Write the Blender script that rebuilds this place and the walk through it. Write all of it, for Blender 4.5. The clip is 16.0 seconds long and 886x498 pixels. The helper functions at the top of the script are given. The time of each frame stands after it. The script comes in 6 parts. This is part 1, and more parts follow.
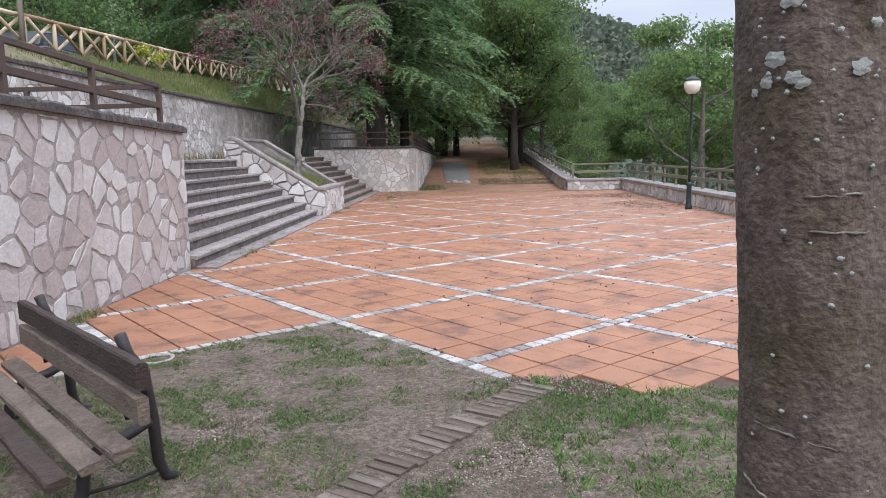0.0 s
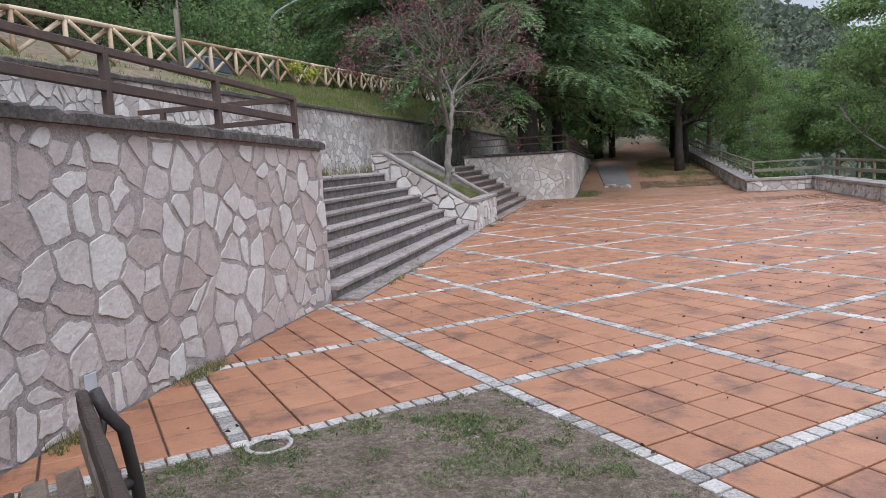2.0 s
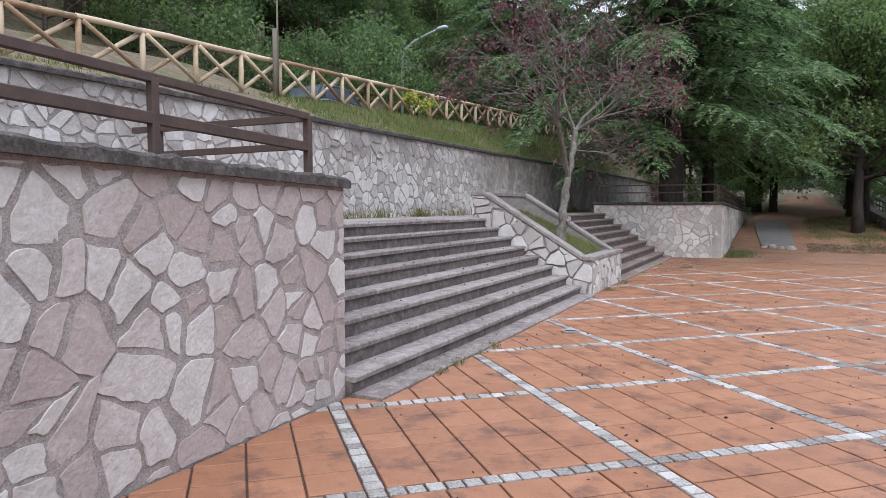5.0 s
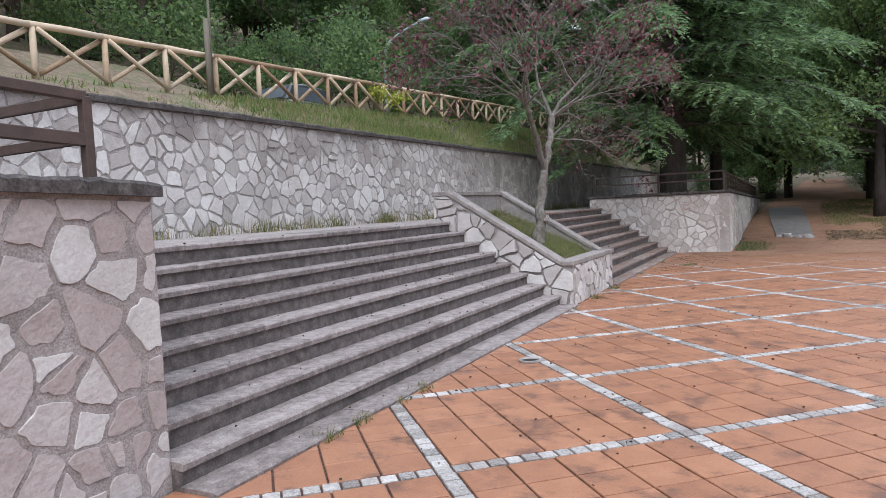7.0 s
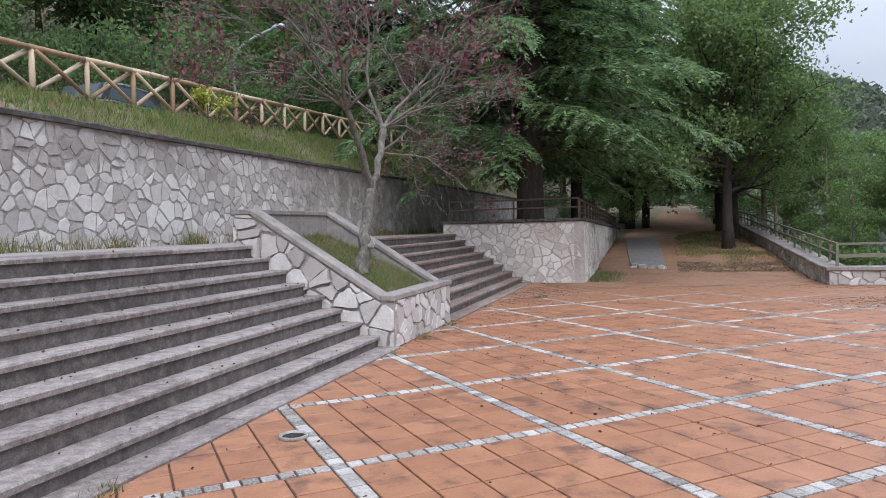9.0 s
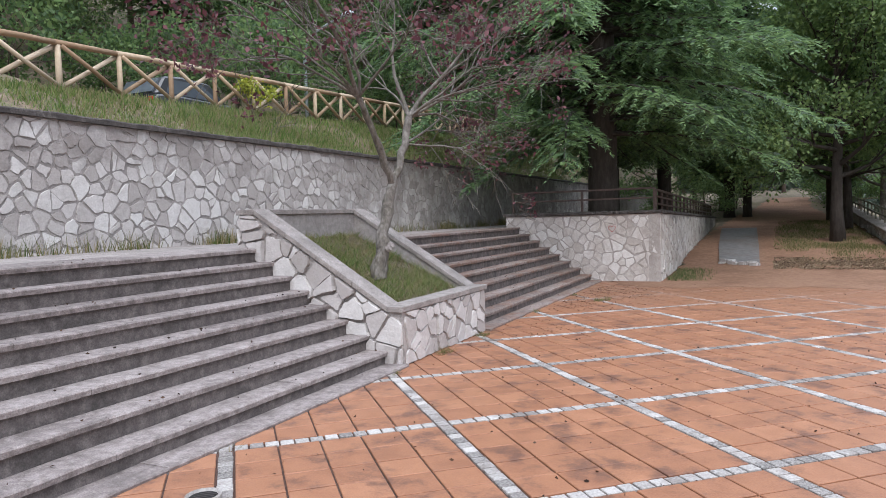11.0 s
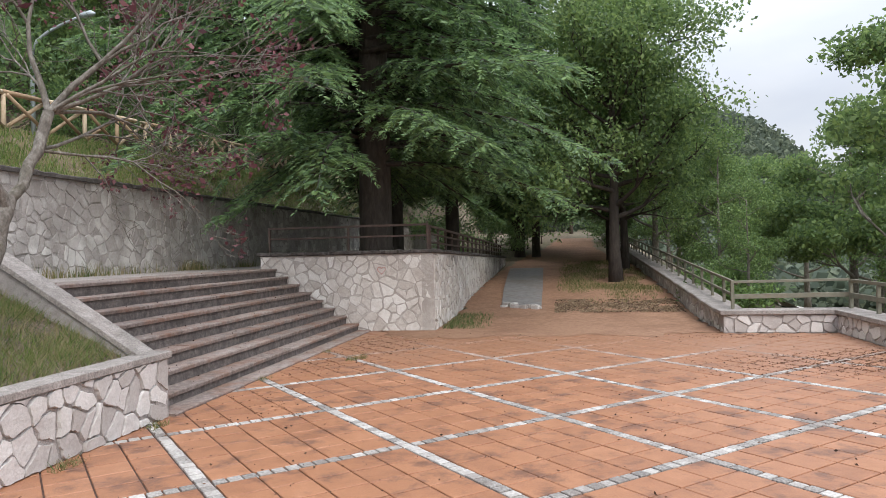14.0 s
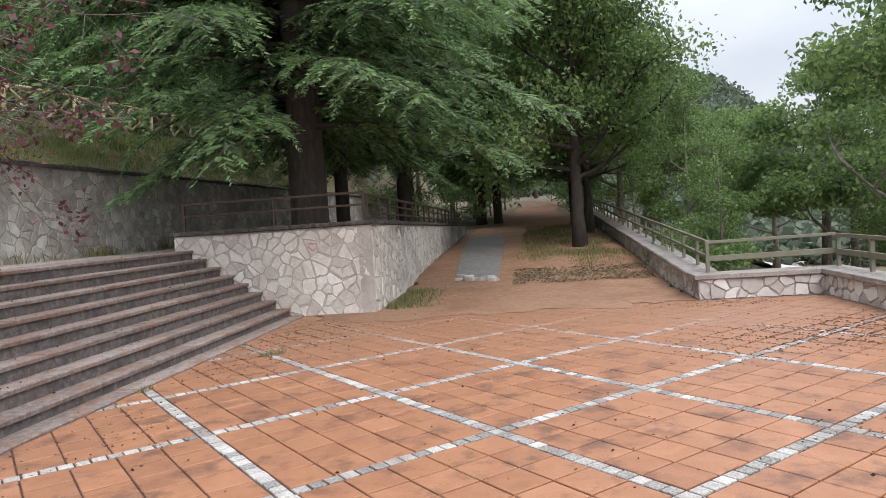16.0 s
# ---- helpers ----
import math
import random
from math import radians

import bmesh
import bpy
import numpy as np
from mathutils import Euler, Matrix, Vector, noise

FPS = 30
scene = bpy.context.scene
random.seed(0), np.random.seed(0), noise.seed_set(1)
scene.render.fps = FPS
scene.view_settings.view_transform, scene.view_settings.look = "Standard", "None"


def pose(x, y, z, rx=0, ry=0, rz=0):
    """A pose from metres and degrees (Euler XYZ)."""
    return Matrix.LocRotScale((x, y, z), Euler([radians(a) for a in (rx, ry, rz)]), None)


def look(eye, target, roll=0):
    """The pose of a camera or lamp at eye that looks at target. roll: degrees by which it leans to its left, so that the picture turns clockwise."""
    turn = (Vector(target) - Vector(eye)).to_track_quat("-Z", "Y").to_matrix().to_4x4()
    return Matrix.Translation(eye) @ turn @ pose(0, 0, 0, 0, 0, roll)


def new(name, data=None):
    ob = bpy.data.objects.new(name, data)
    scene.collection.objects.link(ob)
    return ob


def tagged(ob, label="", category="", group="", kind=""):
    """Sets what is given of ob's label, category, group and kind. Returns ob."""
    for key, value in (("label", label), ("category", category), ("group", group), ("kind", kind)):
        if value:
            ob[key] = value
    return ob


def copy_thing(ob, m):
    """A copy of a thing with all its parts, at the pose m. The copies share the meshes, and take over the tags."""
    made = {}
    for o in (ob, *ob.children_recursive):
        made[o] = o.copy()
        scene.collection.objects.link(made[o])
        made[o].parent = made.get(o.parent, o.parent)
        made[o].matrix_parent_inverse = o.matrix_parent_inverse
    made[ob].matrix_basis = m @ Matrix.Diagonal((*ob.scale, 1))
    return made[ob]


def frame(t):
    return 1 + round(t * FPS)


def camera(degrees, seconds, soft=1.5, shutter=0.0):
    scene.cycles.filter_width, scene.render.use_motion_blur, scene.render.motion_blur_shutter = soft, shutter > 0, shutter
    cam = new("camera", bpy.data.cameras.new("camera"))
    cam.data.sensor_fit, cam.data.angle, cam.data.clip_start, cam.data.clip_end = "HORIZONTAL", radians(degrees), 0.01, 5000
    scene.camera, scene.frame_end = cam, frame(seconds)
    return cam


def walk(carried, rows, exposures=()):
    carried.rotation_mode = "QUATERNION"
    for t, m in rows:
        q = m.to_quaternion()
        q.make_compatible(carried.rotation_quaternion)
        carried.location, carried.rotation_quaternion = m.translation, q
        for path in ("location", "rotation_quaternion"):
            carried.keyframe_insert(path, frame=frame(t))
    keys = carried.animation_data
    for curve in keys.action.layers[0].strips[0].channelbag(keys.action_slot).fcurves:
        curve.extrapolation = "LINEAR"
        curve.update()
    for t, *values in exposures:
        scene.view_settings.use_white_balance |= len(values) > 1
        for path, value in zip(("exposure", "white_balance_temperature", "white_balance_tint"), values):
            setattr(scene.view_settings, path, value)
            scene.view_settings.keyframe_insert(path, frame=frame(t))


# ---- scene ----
cam = camera(65.1, 16.0, 0.75)
PATH = [
    (0, (3.289, -8.713, 1.446), (3.216, -6.456, 1.133), -0.9),
    (0.5, (3.281, -8.454, 1.44), (3.233, -6.191, 1.173), -1.1),
    (1, (3.165, -8.042, 1.436), (3.011, -5.79, 1.114), -2.2),
    (1.5, (3.081, -7.617, 1.497), (2.733, -5.376, 1.271), -2.4),
    (2, (2.966, -7.289, 1.505), (2.408, -5.096, 1.227), -3.4),
    (2.5, (2.9, -6.908, 1.571), (2.275, -4.72, 1.442), -2.0),
    (3, (2.943, -6.493, 1.581), (2.207, -4.339, 1.46), 0.4),
    (3.5, (2.966, -6.088, 1.583), (2.196, -3.942, 1.532), -1.6),
    (4, (2.937, -5.586, 1.581), (2.053, -3.485, 1.524), -2.4),
    (4.2, (2.967, -5.448, 1.597), (2.02, -3.378, 1.467), -0.8),
    (6.3, (2.946, -3.468, 1.577), (1.835, -1.479, 1.498), -2.7),
    (6.5, (2.983, -3.305, 1.588), (1.865, -1.318, 1.562), -4.3),
    (7, (3.059, -2.77, 1.591), (2.026, -0.742, 1.459), -2.9),
    (7.5, (3.099, -2.241, 1.555), (2.184, -0.161, 1.374), -3.4),
    (8, (3.132, -1.784, 1.531), (2.299, 0.339, 1.501), -3.1),
    (8.5, (3.306, -1.29, 1.52), (2.556, 0.86, 1.406), -1.1),
    (8.7, (3.242, -1.081, 1.528), (2.596, 1.105, 1.451), -1.4),
    (10.8, (3.772, 0.466, 1.702), (2.754, 2.503, 1.607), -1.7),
    (11, (3.832, 0.637, 1.702), (2.859, 2.696, 1.597), -1.7),
    (11.5, (3.943, 1.178, 1.67), (3.353, 3.377, 1.545), -0.7),
    (12, (4.012, 1.615, 1.688), (3.544, 3.846, 1.675), -0.5),
    (12.5, (4.044, 2.044, 1.691), (3.529, 4.265, 1.636), -0.8),
    (13, (4.057, 2.477, 1.737), (3.671, 4.723, 1.803), -3.0),
    (13.5, (4.088, 2.912, 1.694), (3.654, 5.151, 1.708), -3.5),
    (14, (4.152, 3.402, 1.684), (3.763, 5.649, 1.689), -1.4),
    (14.5, (4.144, 3.849, 1.708), (3.756, 6.094, 1.653), -3.5),
    (15, (4.215, 4.314, 1.676), (3.74, 6.541, 1.577), -1.5),
    (15.5, (4.338, 4.773, 1.651), (3.967, 7.02, 1.532), -1.7),
    (16, (4.405, 5.198, 1.645), (4.111, 7.458, 1.547), -3.9),
]
walk(cam, [(t, look(eye, target, roll)) for t, eye, target, roll in PATH], exposures=[(0, 0.02, 6050, 12), (1, -0.08, 6050, 12), (2, -0.24, 6100, 12), (3.5, -0.18, 6050, 12), (8.5, -0.18, 6050, 12), (11, -0.05, 6100, 12), (12.5, 0.0, 6500, 10), (16, 0.08, 6500, 10)])

# ---- world and light ----
# an overcast sky, about three times brighter overhead than at the horizon
SKY_STRENGTH, ZENITH, SUN_STRENGTH = 0.114, 2.7, 2.1
world = bpy.data.worlds.new("sky")
scene.world = world
world.use_nodes = True
wn, wl = world.node_tree.nodes, world.node_tree.links
wn.clear()
w_out = wn.new("ShaderNodeOutputWorld")
w_bg = wn.new("ShaderNodeBackground")
w_sky = wn.new("ShaderNodeTexSky")
w_sky.sky_type, w_sky.sun_disc = "NISHITA", False
w_sky.sun_elevation, w_sky.sun_rotation = radians(48), radians(150)
w_sky.air_density, w_sky.dust_density = 1.0, 2.0
w_co = wn.new("ShaderNodeTexCoord")
w_map = wn.new("ShaderNodeMapping")
w_map.inputs["Scale"].default_value = (1.0, 1.0, 2.6)
w_noise = wn.new("ShaderNodeTexNoise")
w_noise.inputs["Scale"].default_value = 2.2
w_noise.inputs["Detail"].default_value = 6
w_ramp = wn.new("ShaderNodeValToRGB")
w_ramp.color_ramp.elements[0].position, w_ramp.color_ramp.elements[0].color = 0.30, (6.6, 7.3, 8.9, 1)
w_ramp.color_ramp.elements[1].position, w_ramp.color_ramp.elements[1].color = 0.70, (9.6, 9.9, 10.4, 1)
w_mix = wn.new("ShaderNodeMix")
w_mix.data_type = "RGBA"
w_mix.inputs[0].default_value = 0.88
wl.new(w_co.outputs["Generated"], w_map.inputs["Vector"])
wl.new(w_map.outputs["Vector"], w_noise.inputs["Vector"])
wl.new(w_noise.outputs["Fac"], w_ramp.inputs["Fac"])
wl.new(w_sky.outputs["Color"], w_mix.inputs[6])
wl.new(w_ramp.outputs["Color"], w_mix.inputs[7])
w_sep = wn.new("ShaderNodeSeparateXYZ")
wl.new(w_co.outputs["Generated"], w_sep.inputs[0])
w_up = wn.new("ShaderNodeMapRange")
w_up.inputs["From Min"].default_value, w_up.inputs["From Max"].default_value = 0.18, 0.95
w_up.inputs["To Min"].default_value, w_up.inputs["To Max"].default_value = 0.84, ZENITH
wl.new(w_sep.outputs["Z"], w_up.inputs["Value"])
w_mul = wn.new("ShaderNodeVectorMath")
w_mul.operation = "SCALE"
wl.new(w_mix.outputs[2], w_mul.inputs[0])
wl.new(w_up.outputs["Result"], w_mul.inputs["Scale"])
wl.new(w_mul.outputs["Vector"], w_bg.inputs["Color"])
w_bg.inputs["Strength"].default_value = SKY_STRENGTH
wl.new(w_bg.outputs["Background"], w_out.inputs["Surface"])
sun = new("sun", bpy.data.lights.new("sun", "SUN"))
sun.data.energy, sun.data.angle, sun.data.color = SUN_STRENGTH, radians(35), (1.0, 0.96, 0.91)
sun.matrix_world = look((20, -34, 45), (0, 0, 0))


# ---- materials ----
def mat(name, colors, scale=6.0, rough=0.85, bump=0.3, bump_scale=60.0, vary="none", dirt=None, dirt_scale=1.2, dirt_amount=0.5,
        metal=0.0, stretch=(1, 1, 1), translucent=0.0, detail=6.0, bump_dist=0.01, dirt_at=(0.47, 0.68), vw=0.62, speck=0.0, speck_scale=110.0, dust=None):
    """A procedural surface: noise between the given colours, a larger stain layer, a per-piece shade and fine relief."""
    m = bpy.data.materials.new(name)
    m.use_nodes = True
    n, l = m.node_tree.nodes, m.node_tree.links
    b = n["Principled BSDF"]
    b.inputs["Roughness"].default_value = rough
    b.inputs["Metallic"].default_value = metal
    co = n.new("ShaderNodeTexCoord")
    mp = n.new("ShaderNodeMapping")
    mp.inputs["Scale"].default_value = stretch
    geo = n.new("ShaderNodeNewGeometry")
    l.new(geo.outputs["Position"], mp.inputs["Vector"])
    nz = n.new("ShaderNodeTexNoise")
    nz.inputs["Scale"].default_value = scale
    nz.inputs["Detail"].default_value = detail
    nz.inputs["Roughness"].default_value = 0.65
    l.new(mp.outputs["Vector"], nz.inputs["Vector"])
    ramp = n.new("ShaderNodeValToRGB")
    els = ramp.color_ramp.elements
    while len(els) < len(colors):
        els.new(0.5)
    for i, c in enumerate(colors):
        els[i].position = 0.28 + 0.44 * i / max(1, len(colors) - 1)
        els[i].color = (*c, 1)
    if vary == "none":
        l.new(nz.outputs["Fac"], ramp.inputs["Fac"])
    else:
        src = n.new("ShaderNodeObjectInfo").outputs["Random"] if vary == "object" else geo.outputs["Random Per Island"]
        ma = n.new("ShaderNodeMath")
        ma.operation = "MULTIPLY_ADD"
        ma.inputs[1].default_value = vw
        l.new(src, ma.inputs[0])
        mb = n.new("ShaderNodeMath")
        mb.operation = "MULTIPLY_ADD"
        mb.inputs[1].default_value = 1.45 * (1 - vw)
        mb.inputs[2].default_value = 0.5 - 0.5 * vw - 0.725 * (1 - vw)
        l.new(nz.outputs["Fac"], mb.inputs[0])
        l.new(mb.outputs[0], ma.inputs[2])
        l.new(ma.outputs[0], ramp.inputs["Fac"])
    col = ramp.outputs["Color"]
    if dirt:
        n2 = n.new("ShaderNodeTexNoise")
        n2.inputs["Scale"].default_value = dirt_scale
        n2.inputs["Detail"].default_value = 8
        n2.inputs["Roughness"].default_value = 0.7
        l.new(mp.outputs["Vector"], n2.inputs["Vector"])
        r2 = n.new("ShaderNodeValToRGB")
        r2.color_ramp.elements[0].position, r2.color_ramp.elements[0].color = dirt_at[0], (0, 0, 0, 1)
        r2.color_ramp.elements[1].position, r2.color_ramp.elements[1].color = dirt_at[1], (dirt_amount,) * 3 + (1,)
        l.new(n2.outputs["Fac"], r2.inputs["Fac"])
        mx = n.new("ShaderNodeMix")
        mx.data_type = "RGBA"
        l.new(r2.outputs["Color"], mx.inputs[0])
        l.new(col, mx.inputs[6])
        mx.inputs[7].default_value = (*dirt, 1)
        col = mx.outputs[2]
    if dust:
        # wind-blown dust that thickens along +y, with a ragged front
        tint, y0, y1 = dust
        sp = n.new("ShaderNodeSeparateXYZ")
        l.new(geo.outputs["Position"], sp.inputs[0])
        mr = n.new("ShaderNodeMapRange")
        mr.inputs["From Min"].default_value, mr.inputs["From Max"].default_value = y0, y1
        mr.inputs["To Min"].default_value, mr.inputs["To Max"].default_value = -0.45, 0.62
        l.new(sp.outputs["Y"], mr.inputs["Value"])
        n4 = n.new("ShaderNodeTexNoise")
        n4.inputs["Scale"].default_value = 0.8
        n4.inputs["Detail"].default_value = 7
        n4.inputs["Roughness"].default_value = 0.65
        l.new(geo.outputs["Position"], n4.inputs["Vector"])
        ad = n.new("ShaderNodeMath")
        ad.operation = "ADD"
        ad.use_clamp = True
        l.new(n4.outputs["Fac"], ad.inputs[0])
        l.new(mr.outputs["Result"], ad.inputs[1])
        md = n.new("ShaderNodeMapRange")
        md.inputs["From Min"].default_value, md.inputs["From Max"].default_value = 0.30, 0.95
        md.inputs["To Max"].default_value = 0.94
        l.new(ad.outputs[0], md.inputs["Value"])
        mz = n.new("ShaderNodeMix")
        mz.data_type = "RGBA"
        l.new(md.outputs["Result"], mz.inputs[0])
        l.new(col, mz.inputs[6])
        mz.inputs[7].default_value = (*tint, 1)
        col = mz.outputs[2]
    if speck:
        # fine grain: pits and grit a few millimetres across
        n5 = n.new("ShaderNodeTexNoise")
        n5.inputs["Scale"].default_value = speck_scale
        n5.inputs["Detail"].default_value = 3
        n5.inputs["Roughness"].default_value = 0.75
        l.new(mp.outputs["Vector"], n5.inputs["Vector"])
        m5 = n.new("ShaderNodeMapRange")
        m5.inputs["From Min"].default_value, m5.inputs["From Max"].default_value = 0.32, 0.62
        m5.inputs["To Min"].default_value, m5.inputs["To Max"].default_value = 1 - speck, 1 + speck * 0.35
        l.new(n5.outputs["Fac"], m5.inputs["Value"])
        s5 = n.new("ShaderNodeVectorMath")
        s5.operation = "SCALE"
        l.new(col, s5.inputs[0])
        l.new(m5.outputs["Result"], s5.inputs["Scale"])
        col = s5.outputs["Vector"]
    l.new(col, b.inputs["Base Color"])
    if bump:
        n3 = n.new("ShaderNodeTexNoise")
        n3.inputs["Scale"].default_value = bump_scale
        n3.inputs["Detail"].default_value = 5
        l.new(mp.outputs["Vector"], n3.inputs["Vector"])
        bp = n.new("ShaderNodeBump")
        bp.inputs["Strength"].default_value = bump
        bp.inputs["Distance"].default_value = bump_dist
        l.new(n3.outputs["Fac"], bp.inputs["Height"])
        l.new(bp.outputs["Normal"], b.inputs["Normal"])
    if translucent:
        tr = n.new("ShaderNodeBsdfTranslucent")
        l.new(col, tr.inputs["Color"])
        ms = n.new("ShaderNodeMixShader")
        ms.inputs[0].default_value = translucent
        l.new(b.outputs[0], ms.inputs[1])
        l.new(tr.outputs[0], ms.inputs[2])
        l.new(ms.outputs[0], n["Material Output"].inputs["Surface"])
    return m


STONE = [(0.395, 0.332, 0.31), (0.45, 0.395, 0.372), (0.50, 0.456, 0.43), (0.575, 0.55, 0.522)]
STONE_W = [(0.42, 0.385, 0.36), (0.52, 0.485, 0.46), (0.58, 0.545, 0.52), (0.66, 0.635, 0.605)]
M_stone = mat("wall_stone", STONE, 11, 0.9, 0.9, 26, "object", (0.24, 0.19, 0.17), 1.6, 0.45, speck=0.13, speck_scale=48)
M_stone_j = mat("wall_stone_far", STONE_W, 11, 0.9, 0.9, 26, "island", (0.19, 0.165, 0.148), 0.8, 0.7, dirt_at=(0.42, 0.62), speck=0.13, speck_scale=48)
M_stone_w = mat("white_stone", STONE_W, 11, 0.9, 0.9, 26, "object", (0.30, 0.27, 0.24), 1.4, 0.4, speck=0.13, speck_scale=48)
M_mortar = mat("mortar", [(0.27, 0.232, 0.216), (0.345, 0.306, 0.286), (0.41, 0.372, 0.35)], 14, 0.95, 0.7, 70, dirt=(0.16, 0.138, 0.125), dirt_scale=1.6, dirt_amount=0.7, speck=0.38, speck_scale=90)
M_mortar_g = mat("grey_mortar", [(0.28, 0.25, 0.232), (0.39, 0.357, 0.333), (0.47, 0.435, 0.41)], 14, 0.95, 0.7, 70, dirt=(0.13, 0.118, 0.105), dirt_scale=0.9, dirt_amount=0.6, speck=0.38, speck_scale=90)
M_mortar_w = mat("pale_mortar", [(0.37, 0.33, 0.30), (0.45, 0.41, 0.375), (0.52, 0.48, 0.445)], 12, 0.95, 0.8, 50, dirt=(0.27, 0.23, 0.20), dirt_scale=1.4, dirt_amount=0.6, speck=0.35, speck_scale=90)
M_stone_p = mat("pale_stone", [(0.47, 0.425, 0.385), (0.58, 0.54, 0.50), (0.64, 0.605, 0.565), (0.72, 0.695, 0.66)], 9, 0.9, 0.9, 30, "object", (0.42, 0.36, 0.31), 1.8, 0.5, vw=0.45, speck=0.13, speck_scale=48)
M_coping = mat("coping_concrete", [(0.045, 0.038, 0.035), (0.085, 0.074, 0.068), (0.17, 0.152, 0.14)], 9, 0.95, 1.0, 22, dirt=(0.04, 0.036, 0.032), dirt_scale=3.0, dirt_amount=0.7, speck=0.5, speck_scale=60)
M_coping_l = mat("light_coping", [(0.24, 0.21, 0.19), (0.33, 0.295, 0.27), (0.42, 0.38, 0.35)], 7, 0.92, 0.5, 40, dirt=(0.15, 0.135, 0.12), dirt_scale=2.0, dirt_amount=0.6, speck=0.5, speck_scale=60)
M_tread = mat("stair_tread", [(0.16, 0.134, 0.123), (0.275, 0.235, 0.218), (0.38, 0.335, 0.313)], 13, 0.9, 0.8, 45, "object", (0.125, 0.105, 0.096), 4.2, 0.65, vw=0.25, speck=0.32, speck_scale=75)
# darker than the treads: shade below the nosings is in this colour, plus stains
M_riser_shaded = mat("shaded_stained_riser", [(0.085, 0.071, 0.065), (0.15, 0.127, 0.117), (0.24, 0.206, 0.19)], 11, 0.95, 1.0, 24, dirt=(0.055, 0.05, 0.045), dirt_scale=3.5, dirt_amount=0.75, speck=0.32, speck_scale=75)
M_tread_r = mat("dusty_tread", [(0.15, 0.12, 0.105), (0.25, 0.20, 0.177), (0.34, 0.285, 0.255)], 13, 0.9, 0.7, 50, "object", (0.22, 0.11, 0.068), 1.8, 0.85, vw=0.25, speck=0.32, speck_scale=75)
TILE = [(0.275, 0.122, 0.064), (0.325, 0.147, 0.077), (0.345, 0.158, 0.082), (0.385, 0.182, 0.098)]
M_tile = mat("terracotta_tile", TILE, 5, 0.52, 0.25, 60, "object", (0.125, 0.062, 0.043), 2.4, 0.8, dirt_at=(0.515, 0.63), vw=0.3, speck=0.14, speck_scale=80, dust=((0.30, 0.150, 0.085), 10.5, 17.0))
M_tile_j = mat("terracotta_tile_far", TILE, 5, 0.52, 0.25, 60, "island", (0.125, 0.062, 0.043), 2.4, 0.8, dirt_at=(0.515, 0.63), vw=0.3, speck=0.14, speck_scale=80, dust=((0.30, 0.150, 0.085), 10.5, 17.0))
SETT = [(0.14, 0.13, 0.12), (0.30, 0.28, 0.258), (0.42, 0.396, 0.368), (0.54, 0.512, 0.478)]
M_sett = mat("white_sett", SETT, 55, 0.85, 0.8, 60, "object", (0.19, 0.16, 0.14), 1.5, 0.85, vw=0.34, dust=((0.30, 0.150, 0.085), 11.5, 16.8))
M_sett_j = mat("white_sett_far", SETT, 55, 0.85, 0.8, 60, "island", (0.19, 0.16, 0.14), 1.5, 0.85, vw=0.34, dust=((0.30, 0.150, 0.085), 11.5, 16.8))
M_bed = mat("joint_bed", [(0.045, 0.026, 0.02), (0.08, 0.045, 0.034), (0.12, 0.07, 0.05)], 20, 0.95, 0.6, 80, dust=((0.30, 0.150, 0.085), 11.0, 16.0))
M_soil = mat("dry_soil", [(0.085, 0.058, 0.038), (0.19, 0.142, 0.105), (0.36, 0.295, 0.24)], 34, 0.95, 1.0, 80, dirt=(0.085, 0.062, 0.035), dirt_scale=2.6, dirt_amount=0.7, bump_dist=0.03, speck=0.6, speck_scale=150)
M_ground = mat("bank_ground", [(0.10, 0.075, 0.05), (0.19, 0.145, 0.095), (0.27, 0.21, 0.14)], 5, 0.95, 0.8, 30, dirt=(0.085, 0.12, 0.035), dirt_scale=1.3, dirt_amount=0.7, dirt_at=(0.50, 0.62), speck=0.5, speck_scale=28)
M_dirt = mat("red_dirt", [(0.20, 0.105, 0.06), (0.29, 0.16, 0.095), (0.36, 0.215, 0.14)], 9, 0.95, 0.7, 50, dirt=(0.16, 0.075, 0.04), dirt_scale=0.8, dirt_amount=0.7, speck=0.25, speck_scale=60)
M_path = mat("path_concrete", [(0.13, 0.122, 0.118), (0.185, 0.175, 0.17), (0.24, 0.228, 0.222)], 6, 0.85, 0.4, 60, dirt=(0.15, 0.10, 0.07), dirt_scale=1.0, dirt_amount=0.6)
M_road = mat("asphalt", [(0.045, 0.045, 0.045), (0.06, 0.06, 0.06), (0.08, 0.08, 0.08)], 20, 0.9, 0.5, 120)
M_pale = mat("pale_track", [(0.45, 0.42, 0.38), (0.55, 0.52, 0.48)], 2, 0.95, 0.3, 30)
M_brick = mat("edging_brick", [(0.12, 0.088, 0.068), (0.165, 0.125, 0.10), (0.21, 0.17, 0.14)], 18, 0.94, 0.9, 60, "object", (0.11, 0.10, 0.07), 3.5, 0.8)
M_log = mat("pale_log", [(0.30, 0.20, 0.12), (0.46, 0.34, 0.22), (0.58, 0.47, 0.34)], 8, 0.85, 0.4, 30, "object", stretch=(1, 1, 1))
M_post = mat("grey_wood", [(0.13, 0.115, 0.085), (0.20, 0.18, 0.14)], 10, 0.9, 0.5, 30, stretch=(6, 6, 0.6))
M_slat = mat("bench_wood", [(0.042, 0.026, 0.018), (0.085, 0.058, 0.043), (0.17, 0.130, 0.10)], 18, 0.85, 1.0, 40, "object", (0.06, 0.045, 0.035), 5, 0.6, stretch=(1, 1, 2), speck=0.35, speck_scale=70)
